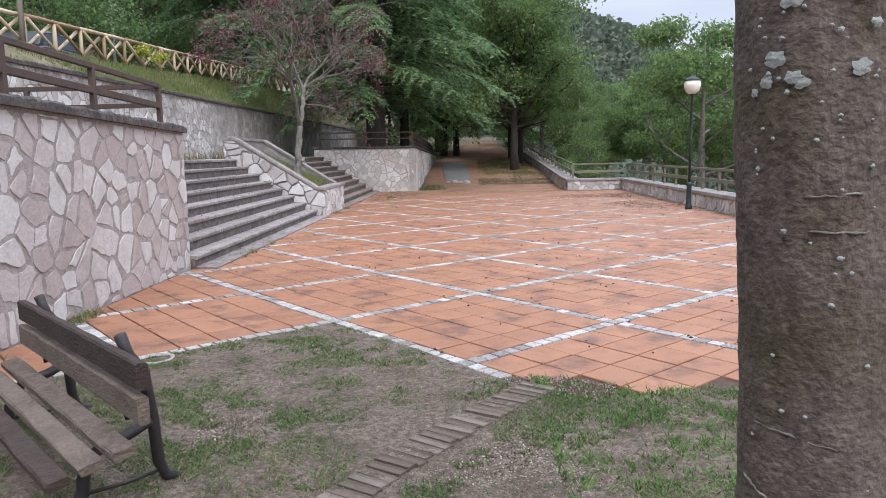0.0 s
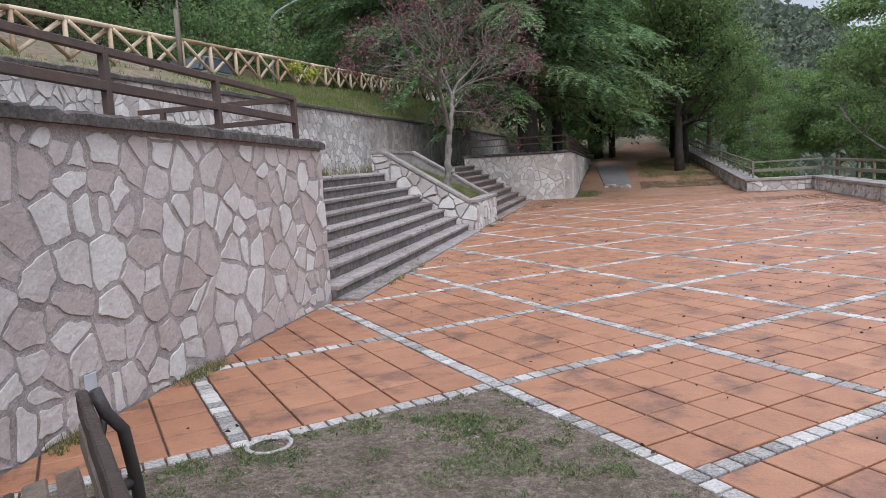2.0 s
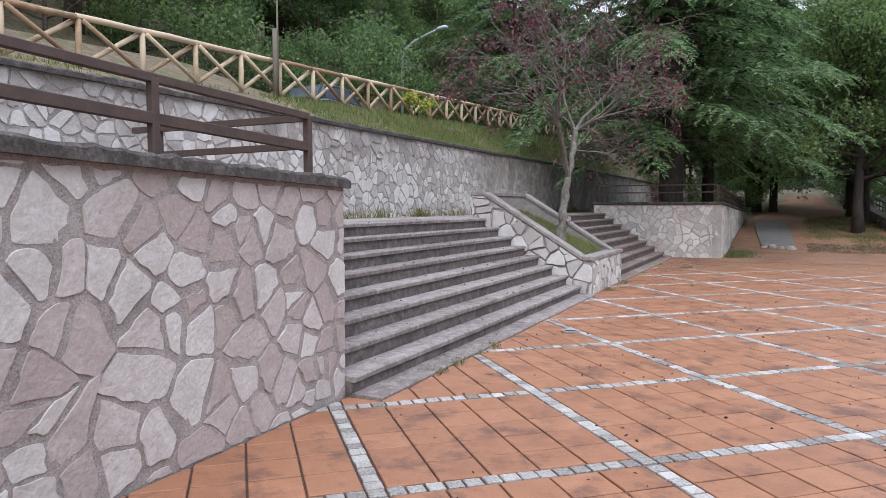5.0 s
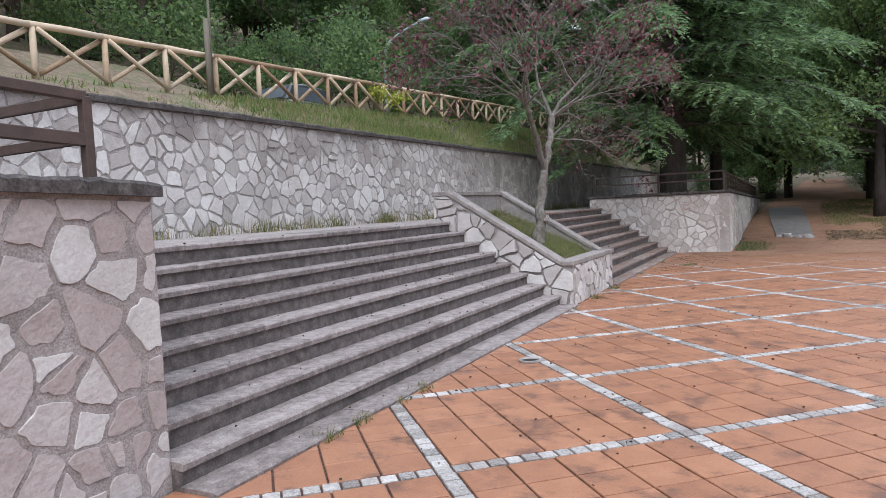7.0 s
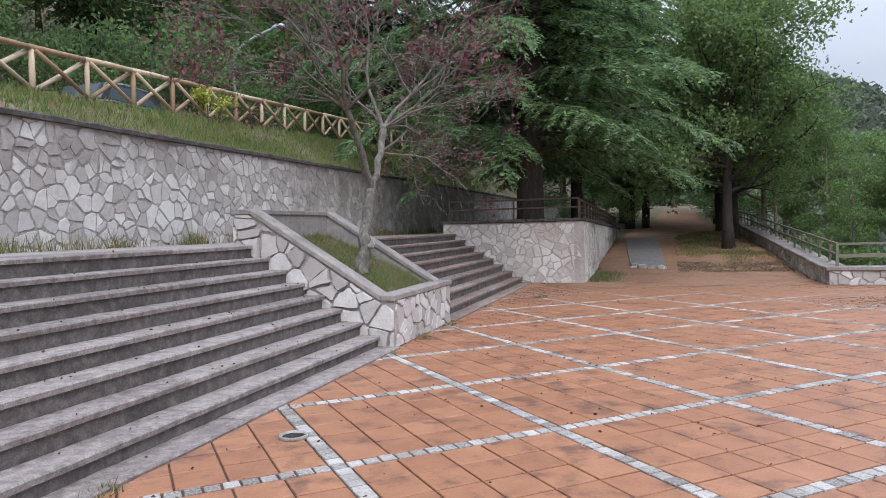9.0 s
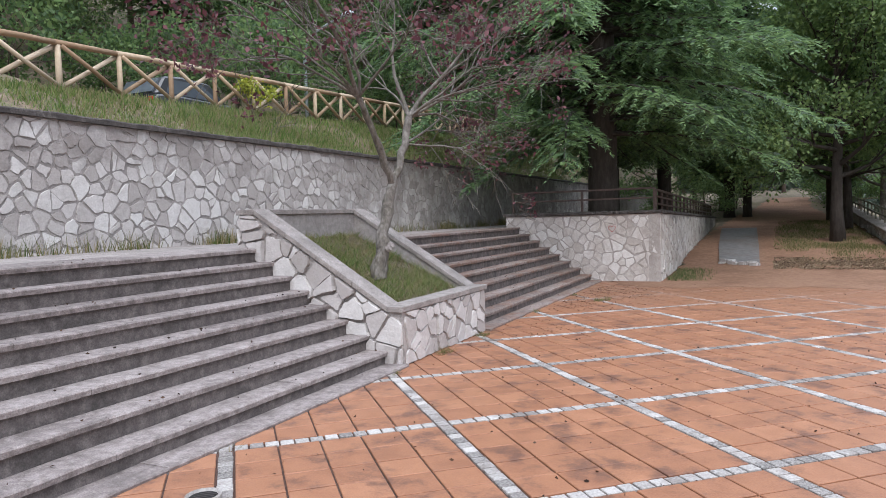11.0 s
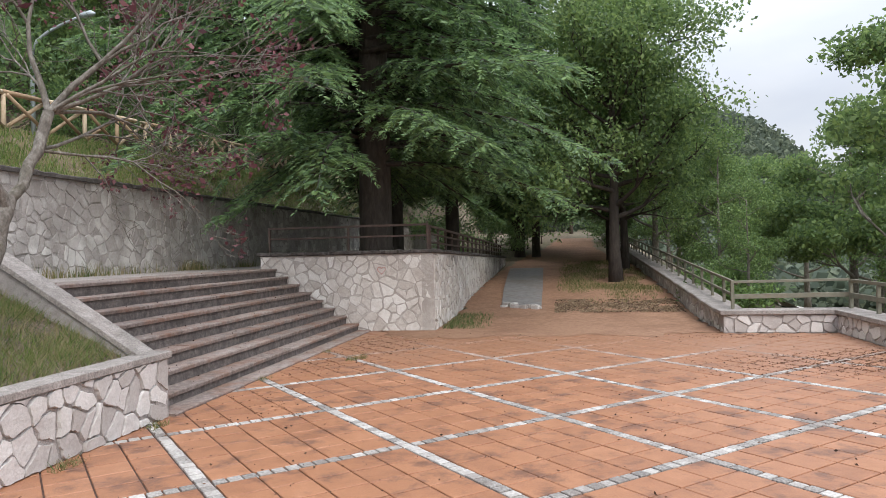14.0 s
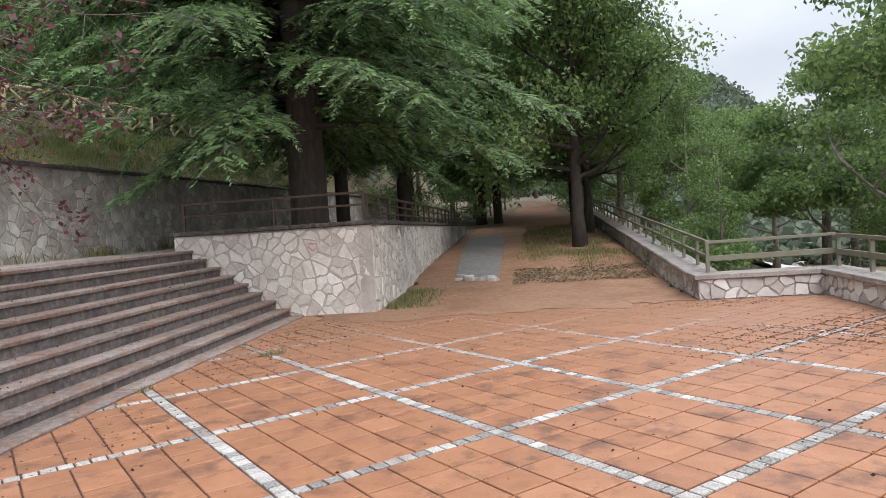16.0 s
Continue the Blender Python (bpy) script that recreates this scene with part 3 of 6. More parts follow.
def sheet(name, outline, zf, material, label, category, step=0.35, seed=1, wobble=0.12, thick=0.0):
    """A patch of ground cover with a ragged outline, laid on the height zf(x, y)."""
    rng = random.Random(seed)
    pts = []
    for (x0, y0), (x1, y1) in zip(outline, outline[1:] + outline[:1]):
        n = max(1, int(math.hypot(x1 - x0, y1 - y0) / step))
        for k in range(n):
            pts.append((x0 + (x1 - x0) * k / n + rng.uniform(-wobble, wobble), y0 + (y1 - y0) * k / n + rng.uniform(-wobble, wobble)))
    bm = bmesh.new()
    bv = [bm.verts.new((x, y, 0)) for x, y in pts]
    f = bm.faces.new(bv)
    bmesh.ops.triangulate(bm, faces=[f])
    for _ in range(3):
        bmesh.ops.subdivide_edges(bm, edges=[e for e in bm.edges if e.calc_length() > 0.8], cuts=1)
        bmesh.ops.triangulate(bm, faces=list(bm.faces))
    for v in bm.verts:
        v.co.z = zf(v.co.x, v.co.y)
    ob = part(name, bm, material)
    for p in ob.data.polygons:
        if p.normal.z < 0:
            p.flip()
    return tagged(ob, label, category, kind="structure")


# lattice of the paving: white bands cross every 1.71 m at 42 and 132 degrees
PITCH, BAND = 1.71, 0.12
LO = (2.39, 2.05)
LU = (math.cos(radians(42)), math.sin(radians(42)))
LV = (math.cos(radians(132)), math.sin(radians(132)))


def lat(i, j):
    return (LO[0] + PITCH * (i * LU[0] + j * LV[0]), LO[1] + PITCH * (i * LU[1] + j * LV[1]))


def grass_edge(x):
    return -4.5 + 0.10 * math.sin(x * 2.3) + 0.06 * math.sin(x * 5.1 + 1)


# foreground soil: the corner between the two border bands, and the strip east of it
A, D_, W_ = lat(-2.06, -2.06), lat(-2.06, -3.63), lat(-4.4, -2.06)
soil_outline = [W_, A, D_, (4.6, grass_edge(4.6)), (6.5, -4.4), (9.1, -4.5), (9.1, -30), (-0.25, -30), (-0.25, -7.5)]
sheet("grass_ground", soil_outline, lambda x, y: 0.006 + 0.012 * noise.noise((x * 1.7, y * 1.7, 3)) + 0.01, M_soil, "dry trodden soil with patchy grass and grit", "ground", seed=3, wobble=0.035)
sheet("dirt_path", [(0.2, 17.6), (0.5, 17.2), (1.0, 16.6), (2.0, 16.5), (2.9, 16.9), (3.7, 16.6), (4.6, 17.1), (5.6, 16.8), (6.3, 17.2), (7.1, 17.1), (7.1, 26), (6.6, 36), (6.0, 48), (6.6, 62), (3.9, 62), (3.0, 48), (1.9, 36), (1.5, 28), (1.5, 17.75)], lambda x, y: path_rise(y) + 0.0035 + 0.016 * smooth(16.5, 18.5, y), M_dirt, "reddish dirt path covered with fallen needles", "path", seed=5, wobble=0.16, step=0.2)
sheet("verge", [(3.9, 23.6), (4.6, 22.4), (5.6, 21.9), (6.9, 21.2), (6.95, 40), (5.4, 40), (4.3, 30)], lambda x, y: path_rise(y) + 0.03 + 0.03 * noise.noise((x, y, 0)), M_dirt, "weedy verge beside the path", "verge", seed=6, wobble=0.3)
sheet("pale_track", [(16.6, 48), (19.4, 48), (26.5, 66), (34.5, 88), (30, 88), (22.6, 66)], lambda x, y: height(x, y) + 0.35, M_pale, "pale gravel track below the square", "road", seed=8, wobble=0.2)
sheet("road", [(-8.3, 13), (-8.3, 90), (-11.8, 90), (-11.8, 13)], lambda x, y: fence_z(y) + 0.13 + back_rise(x, y), M_road, "asphalt road above the retaining wall", "road", seed=9, wobble=0.02)


def path_slab():
    pts_l, pts_r = [(2.50, 21.95), (2.30, 25.0), (2.10, 29.0), (1.95, 32.5)], [(3.56, 21.5), (3.50, 25), (3.40, 29), (3.32, 32.6)]
    bm = bmesh.new()
    rows = []
    rng = random.Random(4)
    for (a, b), (c, d) in zip(pts_l, pts_r):
        z = path_rise(b) + 0.07
        rows.append([bm.verts.new(p) for p in ((a, b, z - 0.2), (a, b, z), (c, d, path_rise(d) + 0.07), (c, d, path_rise(d) - 0.13))])
    for r, q in zip(rows, rows[1:]):
        for k in range(3):
            bm.faces.new((r[k], r[k + 1], q[k + 1], q[k]))
    bm.faces.new(rows[0])
    bm.faces.new(rows[-1])
    ob = tagged(part("path", bm, M_path), "grey concrete path with a broken front edge", "path", kind="structure")
    for k in range(26):
        t = rng.random()
        x, y = 2.50 + 1.06 * t, 21.9 - 0.42 * t - rng.uniform(0, 0.18)
        s = rng.uniform(0.05, 0.12)
        vs, fs = stone_geo([(x + s * math.cos(a + rng.uniform(-.2, .2)), y + s * math.sin(a)) for a in (0, 1.2, 2.5, 3.7, 5.0)], path_rise(y) + rng.uniform(0.06, 0.13), rng)
        raw("rubble", vs, fs, M_stone_w, ob)


path_slab()

# ---- west wall (stone-faced terrace wall beside the stairs) ----
ZL, RISE, TREAD = 1.376, 0.172, 0.263
S1, S2, S3, S4 = 0.07, 7.58, 10.15, 17.72       # first stair, planter, second stair, platform
RET = -4.65                                       # face of the upper retaining wall


def w1_top(y):
    return 1.75 - 0.035 * y


def west_wall():
    w = prism("wall_west", [(-30, -0.3), (S1, -0.3), (S1, w1_top(S1)), (-30, w1_top(-30))], -0.60, -0.27, "x", M_mortar)
    tagged(w, "terrace wall faced with irregular pinkish and white stones", "wall", kind="structure")
    n = box("north_return", (-4.6, S1 - 0.3, -0.2), (-0.60, S1 - 0.012, 1.72), M_mortar_g, w)
    h = 2.1
    # face towards the square, laid from the north end southwards
    stone_face(w, (-0.27, -9.0, 0.0), (0, 1, 0), (0, 0, 1), 9.0 + S1, h, 0.195, 0.23, 0.031, 11, 0.008, (4.0, 99), cuts=[(0.035, 1, w1_top(0) + 0.035 * 9.0 - 0.03)], mat_o=M_stone)
    stone_face(w, (-0.29, S1 - 0.004, 0.0), (-1, 0, 0), (0, 0, 1), 0.34, 1.72, 0.2, 0.26, 0.024, 12, 0.009, mat_o=M_stone)
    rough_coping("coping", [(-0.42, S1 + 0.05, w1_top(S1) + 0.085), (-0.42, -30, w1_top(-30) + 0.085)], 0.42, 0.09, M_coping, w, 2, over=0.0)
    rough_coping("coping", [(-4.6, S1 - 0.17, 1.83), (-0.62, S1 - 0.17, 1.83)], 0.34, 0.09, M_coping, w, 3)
    t = box("terrace_fill", (-4.6, -30, 1.2), (-0.6, S1 - 0.3, 1.70), M_soil, w)
    return w


west_wall()


def square_rail(name, posts, tops, mids, size, material, label):
    """A rail of square tube: posts [(x, y, z0, z1)], rails as pairs of points."""
    e = empty(name, (posts[0][0], posts[0][1], posts[0][2]))
    off = Vector(e.location)
    for x, y, z0, z1 in posts:
        bm = bmesh.new()
        add_box(bm, (x - size / 2 - off.x, y - size / 2 - off.y, z0 - off.z), (x + size / 2 - off.x, y + size / 2 - off.y, z1 - off.z), 0.004)
        part("post", bm, material, e)
    for nm, rails in (("top_rail", tops), ("mid_rail", mids)):
        for a, b, tall in rails:
            a, b = Vector(a), Vector(b)
            d = b - a
            m = d.to_track_quat("X", "Z").to_matrix().to_4x4()
            bm = bmesh.new()
            add_box(bm, (0, -size * 0.45, -tall / 2), (d.length, size * 0.45, tall / 2), 0.004, Matrix.Translation(a - off) @ m)
            part(nm, bm, material, e)
    return tagged(e, label, "railing")


def terrace_rail():
    x = -0.42
    ps = [(x, y, w1_top(y) + 0.06, w1_top(y) + 0.55) for y in (-0.20, -1.72, -3.10, -4.48, -5.86, -7.24)]
    end = ps[0]
    tops = [((x, ps[k][1], ps[k][3]), (x, ps[k + 1][1], ps[k + 1][3]), 0.055) for k in range(5)]
    mids = [((x, ps[k][1], ps[k][3] - 0.24), (x, ps[k + 1][1], ps[k + 1][3] - 0.24), 0.07) for k in range(5)]
    back = [(-2.05, -0.20, 1.75, 2.27)]
    tops.append(((x, -0.20, end[3] - 0.01), (-2.36, -0.20, 2.29), 0.045))
    mids.append(((x, -0.20, end[3] - 0.23), (-2.05, -0.20, 2.06), 0.045))
    square_rail("terrace_railing", ps + back, tops, mids, 0.055, M_rail, "brown painted steel railing on the terrace wall")


terrace_rail()


def wall_box():
    e = empty("junction_box", (-0.262, -3.77, 0.28))
    tagged(e, "small pale metal junction box set in the wall", "junction box")
    box("case", (-0.02, -0.065, -0.075), (0.022, 0.065, 0.075), M_coping_l, e, 0.006)
    box("lid", (0.0222, -0.052, -0.062), (0.028, 0.052, 0.062), M_galv, e, 0.003)


wall_box()


# ---- stairs ----
def stairs(name, y0, y1, label, breaks, seed):
    rng = random.Random(seed)
    st = prism(name, [(0.02, -0.1)] + [p for k in range(1, 9) for p in ((-0.214 - TREAD * (k - 1), RISE * (k - 1) + (0.02 if k == 1 else -0.012)), (-0.214 - TREAD * (k - 1), RISE * k - 0.045))] + [(-2.6, RISE * 8 - 0.045), (-2.6, -0.1)], y0, y1, "y", M_riser_shaded)
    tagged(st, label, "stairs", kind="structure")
    for k in range(9):
        x1 = 0.075 if k == 0 else -0.18 - TREAD * (k - 1)
        x0 = x1 - TREAD - 0.02 if k < 8 else -2.75
        z = 0.03 if k == 0 else RISE * k
        cuts_ = [y0 + 0.003] + sorted(y0 + (y1 - y0) * (b + rng.uniform(-0.03, 0.03)) for b in breaks) + [y1 - 0.003]
        for a, b in zip(cuts_, cuts_[1:]):
            bm = bmesh.new()
            n = max(2, int((b - a) / 0.25))
            rows = []
            for s in range(n + 1):
                y = a + 0.002 + (b - a - 0.004) * s / n
                j, jz = rng.uniform(-0.006, 0.006), rng.uniform(-0.003, 0.003)
                rows.append([bm.verts.new(p) for p in ((x0, y, z - 0.05), (x0, y, z + jz), (x1 - 0.012 + j, y, z + jz), (x1 + j, y, z - 0.012 + jz), (x1 + j - 0.004, y, z - 0.05))])
            for r, q in zip(rows, rows[1:]):
                for c in range(5):
                    bm.faces.new((r[c], r[(c + 1) % 5], q[(c + 1) % 5], q[c]))
            bm.faces.new(rows[0])
            bm.faces.new(rows[-1])
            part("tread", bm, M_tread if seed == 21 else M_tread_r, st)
    return st


stairs("stairs_1", S1, S2 + 0.02, "broad flight of eight worn concrete steps", (0.24, 0.52, 0.77), 21)
stairs("stairs_2", S3 - 0.02, S4 + 0.02, "broad flight of worn steps stained by red dust", (0.24, 0.5, 0.75), 22)
tagged(box("landing", (RET - 0.05, S1, 1.0), (-2.74, 40, ZL - 0.012), M_coping_l), "narrow concrete landing along the retaining wall", "landing", kind="structure")
box("stair_core", (-2.75, S2, 0.8), (-2.4, S3, ZL - 0.012), M_mortar_g, bpy.data.objects["landing"])


# ---- planter between the stairs ----
def planter():
    zt0, zt1, xb0, xb1 = 0.62, 1.80, -0.17, -2.07
    side = [(0.0, -0.1), (0.0, zt0), (xb0, zt0), (xb1, zt1), (-2.33, zt1), (-2.33, -0.1)]
    p = prism("planter", side, S2 + 0.015, S2 + 0.24, "y", M_mortar_g)
    tagged(p, "sloping stone planter with concrete copings between the stairs", "planter", kind="structure")
    prism("side_wall", side, S3 - 0.24, S3 - 0.015, "y", M_mortar_g, p)
    box("front_wall", (-0.25, S2 + 0.24, -0.1), (-0.012, S3 - 0.24, zt0), M_mortar_g, p)
    box("back_wall", (-2.33, S2 + 0.24, 0.5), (-2.08, S3 - 0.24, zt1), M_mortar_g, p)
    stone_face(p, (-0.004, S2 + 0.02, 0.0), (0, 1, 0), (0, 0, 1), S3 - S2 - 0.04, zt0, 0.20, 0.20, 0.020, 31, 0.022, mat_o=M_stone_w)
    k = (zt1 - zt0) / (xb0 - xb1)
    stone_face(p, (0.0 - 2.33, S2 + 0.012, 0.0), (1, 0, 0), (0, 0, 1), 2.33, 1.8, 0.24, 0.20, 0.02, 32, 0.05, cuts=[(k / math.hypot(1, k), 1 / math.hypot(1, k), (zt1 - 0.03 + k * (2.33 + xb1)) / math.hypot(1, k))], mat_o=M_stone_w)
    th = 0.07
    for y0 in (S2 - 0.03, S3 - 0.27):
        for a in range(4):
            f0, f1 = a / 4, (a + 1) / 4
            x0, x1 = xb0 + (xb1 - xb0) * f0, xb0 + (xb1 - xb0) * f1
            z0, z1 = zt0 + (zt1 - zt0) * f0, zt0 + (zt1 - zt0) * f1
            prism("coping", [(x0 - 0.002, z0), (x0 - 0.002, z0 + th), (x1 + 0.002, z1 + th), (x1 + 0.002, z1)], y0, y0 + 0.30, "y", M_coping_l, p, bevel=0.006)
        prism("coping", [(xb1, zt1), (xb1, zt1 + th), (-2.36, zt1 + th), (-2.36, zt1)], y0, y0 + 0.30, "y", M_coping_l, p, bevel=0.006)
    for a in range(2):
        y0, y1 = S2 - 0.03 + a * 1.315, S2 - 0.03 + (a + 1) * 1.315
        box("coping", (-0.168, y0, zt0 + 0.001), (0.03, y1 - 0.004, zt0 + th), M_coping_l, p, 0.006)
    box("coping", (-0.27, S2 + 0.275, zt0 + 0.001), (-0.172, S3 - 0.275, zt0 + th - 0.004), M_coping_l, p, 0.004)
    box("coping", (-2.36, S2 + 0.275, zt1 + 0.001), (-2.05, S3 - 0.275, zt1 + th - 0.003), M_coping_l, p, 0.006)
    bm = bmesh.new()
    nx, ny = 16, 16
    g = [[bm.verts.new((-0.24 - 1.86 * a / nx, S2 + 0.22 + (S3 - S2 - 0.44) * b / ny, planter_z(-0.24 - 1.86 * a / nx) + 0.03 * noise.noise((a * 0.4, b * 0.4, 7)))) for b in range(ny + 1)] for a in range(nx + 1)]
    for a in range(nx):
        for b in range(ny):
            bm.faces.new((g[a][b], g[a][b + 1], g[a + 1][b + 1], g[a + 1][b]))
    part("soil", bm, M_soil, p, "dry soil with weeds")


def planter_z(x):
    return 0.60 + (-0.24 - x) * 0.47


planter()


# ---- stone platform with the big conifer ----
def w2_top(y):
    return 1.64 - 0.021 * (y - S4)


def platform():
    p = prism("platform_wall", [(S4, -0.3), (S4, w2_top(S4)), (36.0, w2_top(36)), (36.0, -0.3)], 1.2, 1.465, "x", M_mortar_w)
    tagged(p, "raised platform wall faced with pale irregular stones", "wall", kind="structure")
    box("south_wall", (-2.40, S4 + 0.014, -0.2), (1.2, S4 + 0.28, 1.64), M_mortar_w, p)
    box("west_side", (-2.42, S4 + 0.28, 0.5), (-2.15, 36, 1.60), M_mortar_g, p)
    prism("fill", [(S4 + 0.28, 0.5), (S4 + 0.28, 1.60), (36, 1.25), (36, 0.5)], -2.15, 1.2, "x", M_soil, p)
    stone_face(p, (-2.40, S4 + 0.012, 0.0), (1, 0, 0), (0, 0, 1), 3.88, 1.62, 0.21, 0.19, 0.024, 41, 0.009, mat_o=M_stone_p)
    stone_face(p, (1.467, S4 + 0.02, 0.0), (0, 1, 0), (0, 0, 1), 18.2, 1.62, 0.19, 0.20, 0.024, 42, 0.013, (0, 9.5), cuts=[(0.021, 1, 1.61)], mat_o=M_stone_p)
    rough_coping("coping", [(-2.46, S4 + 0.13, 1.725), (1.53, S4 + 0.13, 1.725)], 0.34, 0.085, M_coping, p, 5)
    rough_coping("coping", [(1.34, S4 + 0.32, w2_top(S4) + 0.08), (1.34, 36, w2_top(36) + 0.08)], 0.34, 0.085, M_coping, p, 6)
    # faded heart sprayed on the south face
    pts = []
    for k in range(25):
        t = 2 * math.pi * k / 24
        pts.append((0.34 + 0.0055 * 16 * math.sin(t) ** 3, S4 - 0.026, 1.30 + 0.0055 * (13 * math.cos(t) - 5 * math.cos(2 * t) - 2 * math.cos(3 * t) - math.cos(4 * t))))
    tube("graffiti_heart", pts, 0.006, M_graffiti, p, 4, "small faded red spray-painted heart")
    return p


platform()


def platform_rail():
    y = S4 + 0.16
    ps = [(x, y, 1.70, 2.27) for x in (-2.24, -0.43, 1.32)]
    tops = [((-2.24, y, 2.25), (1.32, y, 2.25), 0.045)]
    mids = [((-2.24, y, 2.02), (1.32, y, 2.02), 0.04)]
    square_rail("platform_railing", ps, tops, mids, 0.045, M_rail, "thin brown steel railing on the platform wall")
    ys = [S4 + 0.3 + 1.0 * k for k in range(18)]
    ps = [(1.34, a, w2_top(a) + 0.06, w2_top(a) + 0.60) for a in ys]
    tops = [((1.34, ys[0], w2_top(ys[0]) + 0.58), (1.34, ys[-1], w2_top(ys[-1]) + 0.58), 0.05)]
    mids = [((1.34, ys[0], w2_top(ys[0]) + f), (1.34, ys[-1], w2_top(ys[-1]) + f), 0.04) for f in (0.42, 0.24)]
    square_rail("platform_railing", ps, tops, mids, 0.05, M_rail, "dark brown steel railing along the path side of the platform")


platform_rail()


# ---- upper retaining wall ----
def retaining():
    w = box("retaining_wall", (RET - 0.35, -32, -0.2), (RET - 0.012, 62, 3.14), M_mortar_g)
    tagged(w, "long retaining wall faced with white and grey irregular stones", "wall", kind="structure")
    stone_face(w, (RET - 0.012, -2.0, 1.30), (0, 1, 0), (0, 0, 1), 46.0, 1.83, 0.165, 0.195, 0.024, 51, 0.014, (5.0, 15.0), mat_o=M_stone_w)
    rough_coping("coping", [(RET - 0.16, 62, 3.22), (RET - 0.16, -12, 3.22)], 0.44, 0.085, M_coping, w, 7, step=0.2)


retaining()


# ---- low wall on the valley side ----
def low_wall():
    z = 0.34
    e = box("wall_east", (9.10, -30, -1.6), (9.50, 17.62, z), M_mortar_g)
    tagged(e, "low stone parapet wall with concrete coping", "wall", kind="structure")
    n = box("wall_north", (7.10, 17.22, -1.6), (9.10, 17.60, z), M_mortar_g)
    tagged(n, "short low stone wall at the end of the square", "wall", kind="structure")
    w = prism("wall_path", [(17.60, -1.6), (17.60, z), (60, path_rise(60) + 0.35), (60, -1.6)], 7.12, 7.52, "x", M_mortar_g)
    tagged(w, "low stone wall beside the climbing path", "wall", kind="structure")
    stone_face(e, (9.10, 17.2, 0.0), (0, -1, 0), (0, 0, 1), 26.0, z, 0.20, 0.17, 0.02, 61, 0.018, (0, 16), mat_o=M_stone_w)
    stone_face(n, (7.10, 17.22, 0.0), (1, 0, 0), (0, 0, 1), 2.0, z, 0.22, 0.19, 0.02, 62, 0.02, mat_o=M_stone_w)
    stone_face(w, (7.12, 34.0, 0.0), (0, -1, 0), (0, 0, 1), 16.78, 0.95, 0.2, 0.17, 0.02, 63, 0.018, (8, 17), cuts=[(0.049, 1, 1.17)], mat_o=M_stone_w)
    for a in range(20):
        y1 = 17.66 - a * 1.6
        box("coping", (9.04, y1 - 1.594, z + 0.002), (9.56, y1, z + 0.085), M_coping_l, e, 0.008)
    box("coping", (7.04, 17.16, z + 0.002), (9.034, 17.66, z + 0.085), M_coping_l, n, 0.008)
    rough_coping("coping", [(7.32, 17.67, z + 0.085), (7.32, 60, path_rise(60) + 0.44)], 0.54, 0.085, M_coping_l, w, 9, step=0.5)


low_wall()


def valley_rail():
    zc = 0.42
    ys = [17.45 - 1.15 * k for k in range(24)]
    x = 9.42
    ps = [(x, y, zc - 0.02, zc + 0.54) for y in ys]
    square_rail("valley_railing", ps, [((x, ys[0], zc + 0.52), (x, ys[-1], zc + 0.52), 0.06)], [((x, ys[0], zc + 0.25), (x, ys[-1], zc + 0.25), 0.09)], 0.06, M_rail_g, "weathered grey-green railing on the low parapet")
    y = 17.52
    ps = [(7.34, y, zc - 0.02, zc + 0.54)]
    square_rail("valley_railing", ps, [((7.34, y, zc + 0.52), (9.42, y, zc + 0.54), 0.05)], [((7.34, y, zc + 0.24), (9.42, y, zc + 0.26), 0.09)], 0.06, M_rail_g, "weathered grey-green railing across the short wall")
    ys = [18.6 + 1.15 * k for k in range(26)]
    f = lambda y: 0.40 + (path_rise(60) + 0.02) * (y - 17.6) / 42.4
    ps = [(7.42, y, f(y) - 0.03, f(y) + 0.54) for y in ys]
    square_rail("valley_railing", ps, [((7.42, 17.52, f(17.52) + 0.52), (7.42, ys[-1], f(ys[-1]) + 0.52), 0.05)], [((7.42, 17.52, f(17.52) + 0.26), (7.42, ys[-1], f(ys[-1]) + 0.26), 0.05)], 0.055, M_rail_g, "grey-green railing climbing beside the path")


valley_rail()


# ---- wooden fence above the retaining wall ----
def log_fence():
    x, gap = -6.55, 1.17
    e = empty("wooden_fence", (x, 3.6, fence_z(3.6)))
    tagged(e, "rustic pale log fence with crossed braces", "fence")
    oz = Vector(e.location)
    rng = random.Random(14)

    def log(nm, a, b, r):
        a, b = Vector(a) - oz, Vector(b) - oz
        mid = a.lerp(b, 0.5) + Vector((rng.uniform(-0.01, 0.01), rng.uniform(-0.01, 0.01), rng.uniform(-0.012, 0.012)))
        tube(nm, [a, mid, b], [r, r * rng.uniform(0.92, 1.05), r * 0.93], M_log, e, 7)
    y = 3.6 - 7 * gap
    for k in range(40):
        y0, y1 = y + k * gap, y + (k + 1) * gap
        z0, z1 = fence_z(y0), fence_z(y1)
        log("post", (x, y0, z0 - 0.1), (x, y0, z0 + 0.72), 0.05)
        log("rail", (x, y0 - 0.05, z0 + 0.75), (x, y1 + 0.05, z1 + 0.75), 0.052)
        log("brace", (x + 0.06, y0 + 0.03, z0 + 0.70), (x + 0.06, y1 - 0.04, z1 + 0.04), 0.038)
        log("brace", (x - 0.06, y1 - 0.03, z1 + 0.70), (x - 0.06, y0 + 0.04, z0 + 0.04), 0.042)


log_fence()


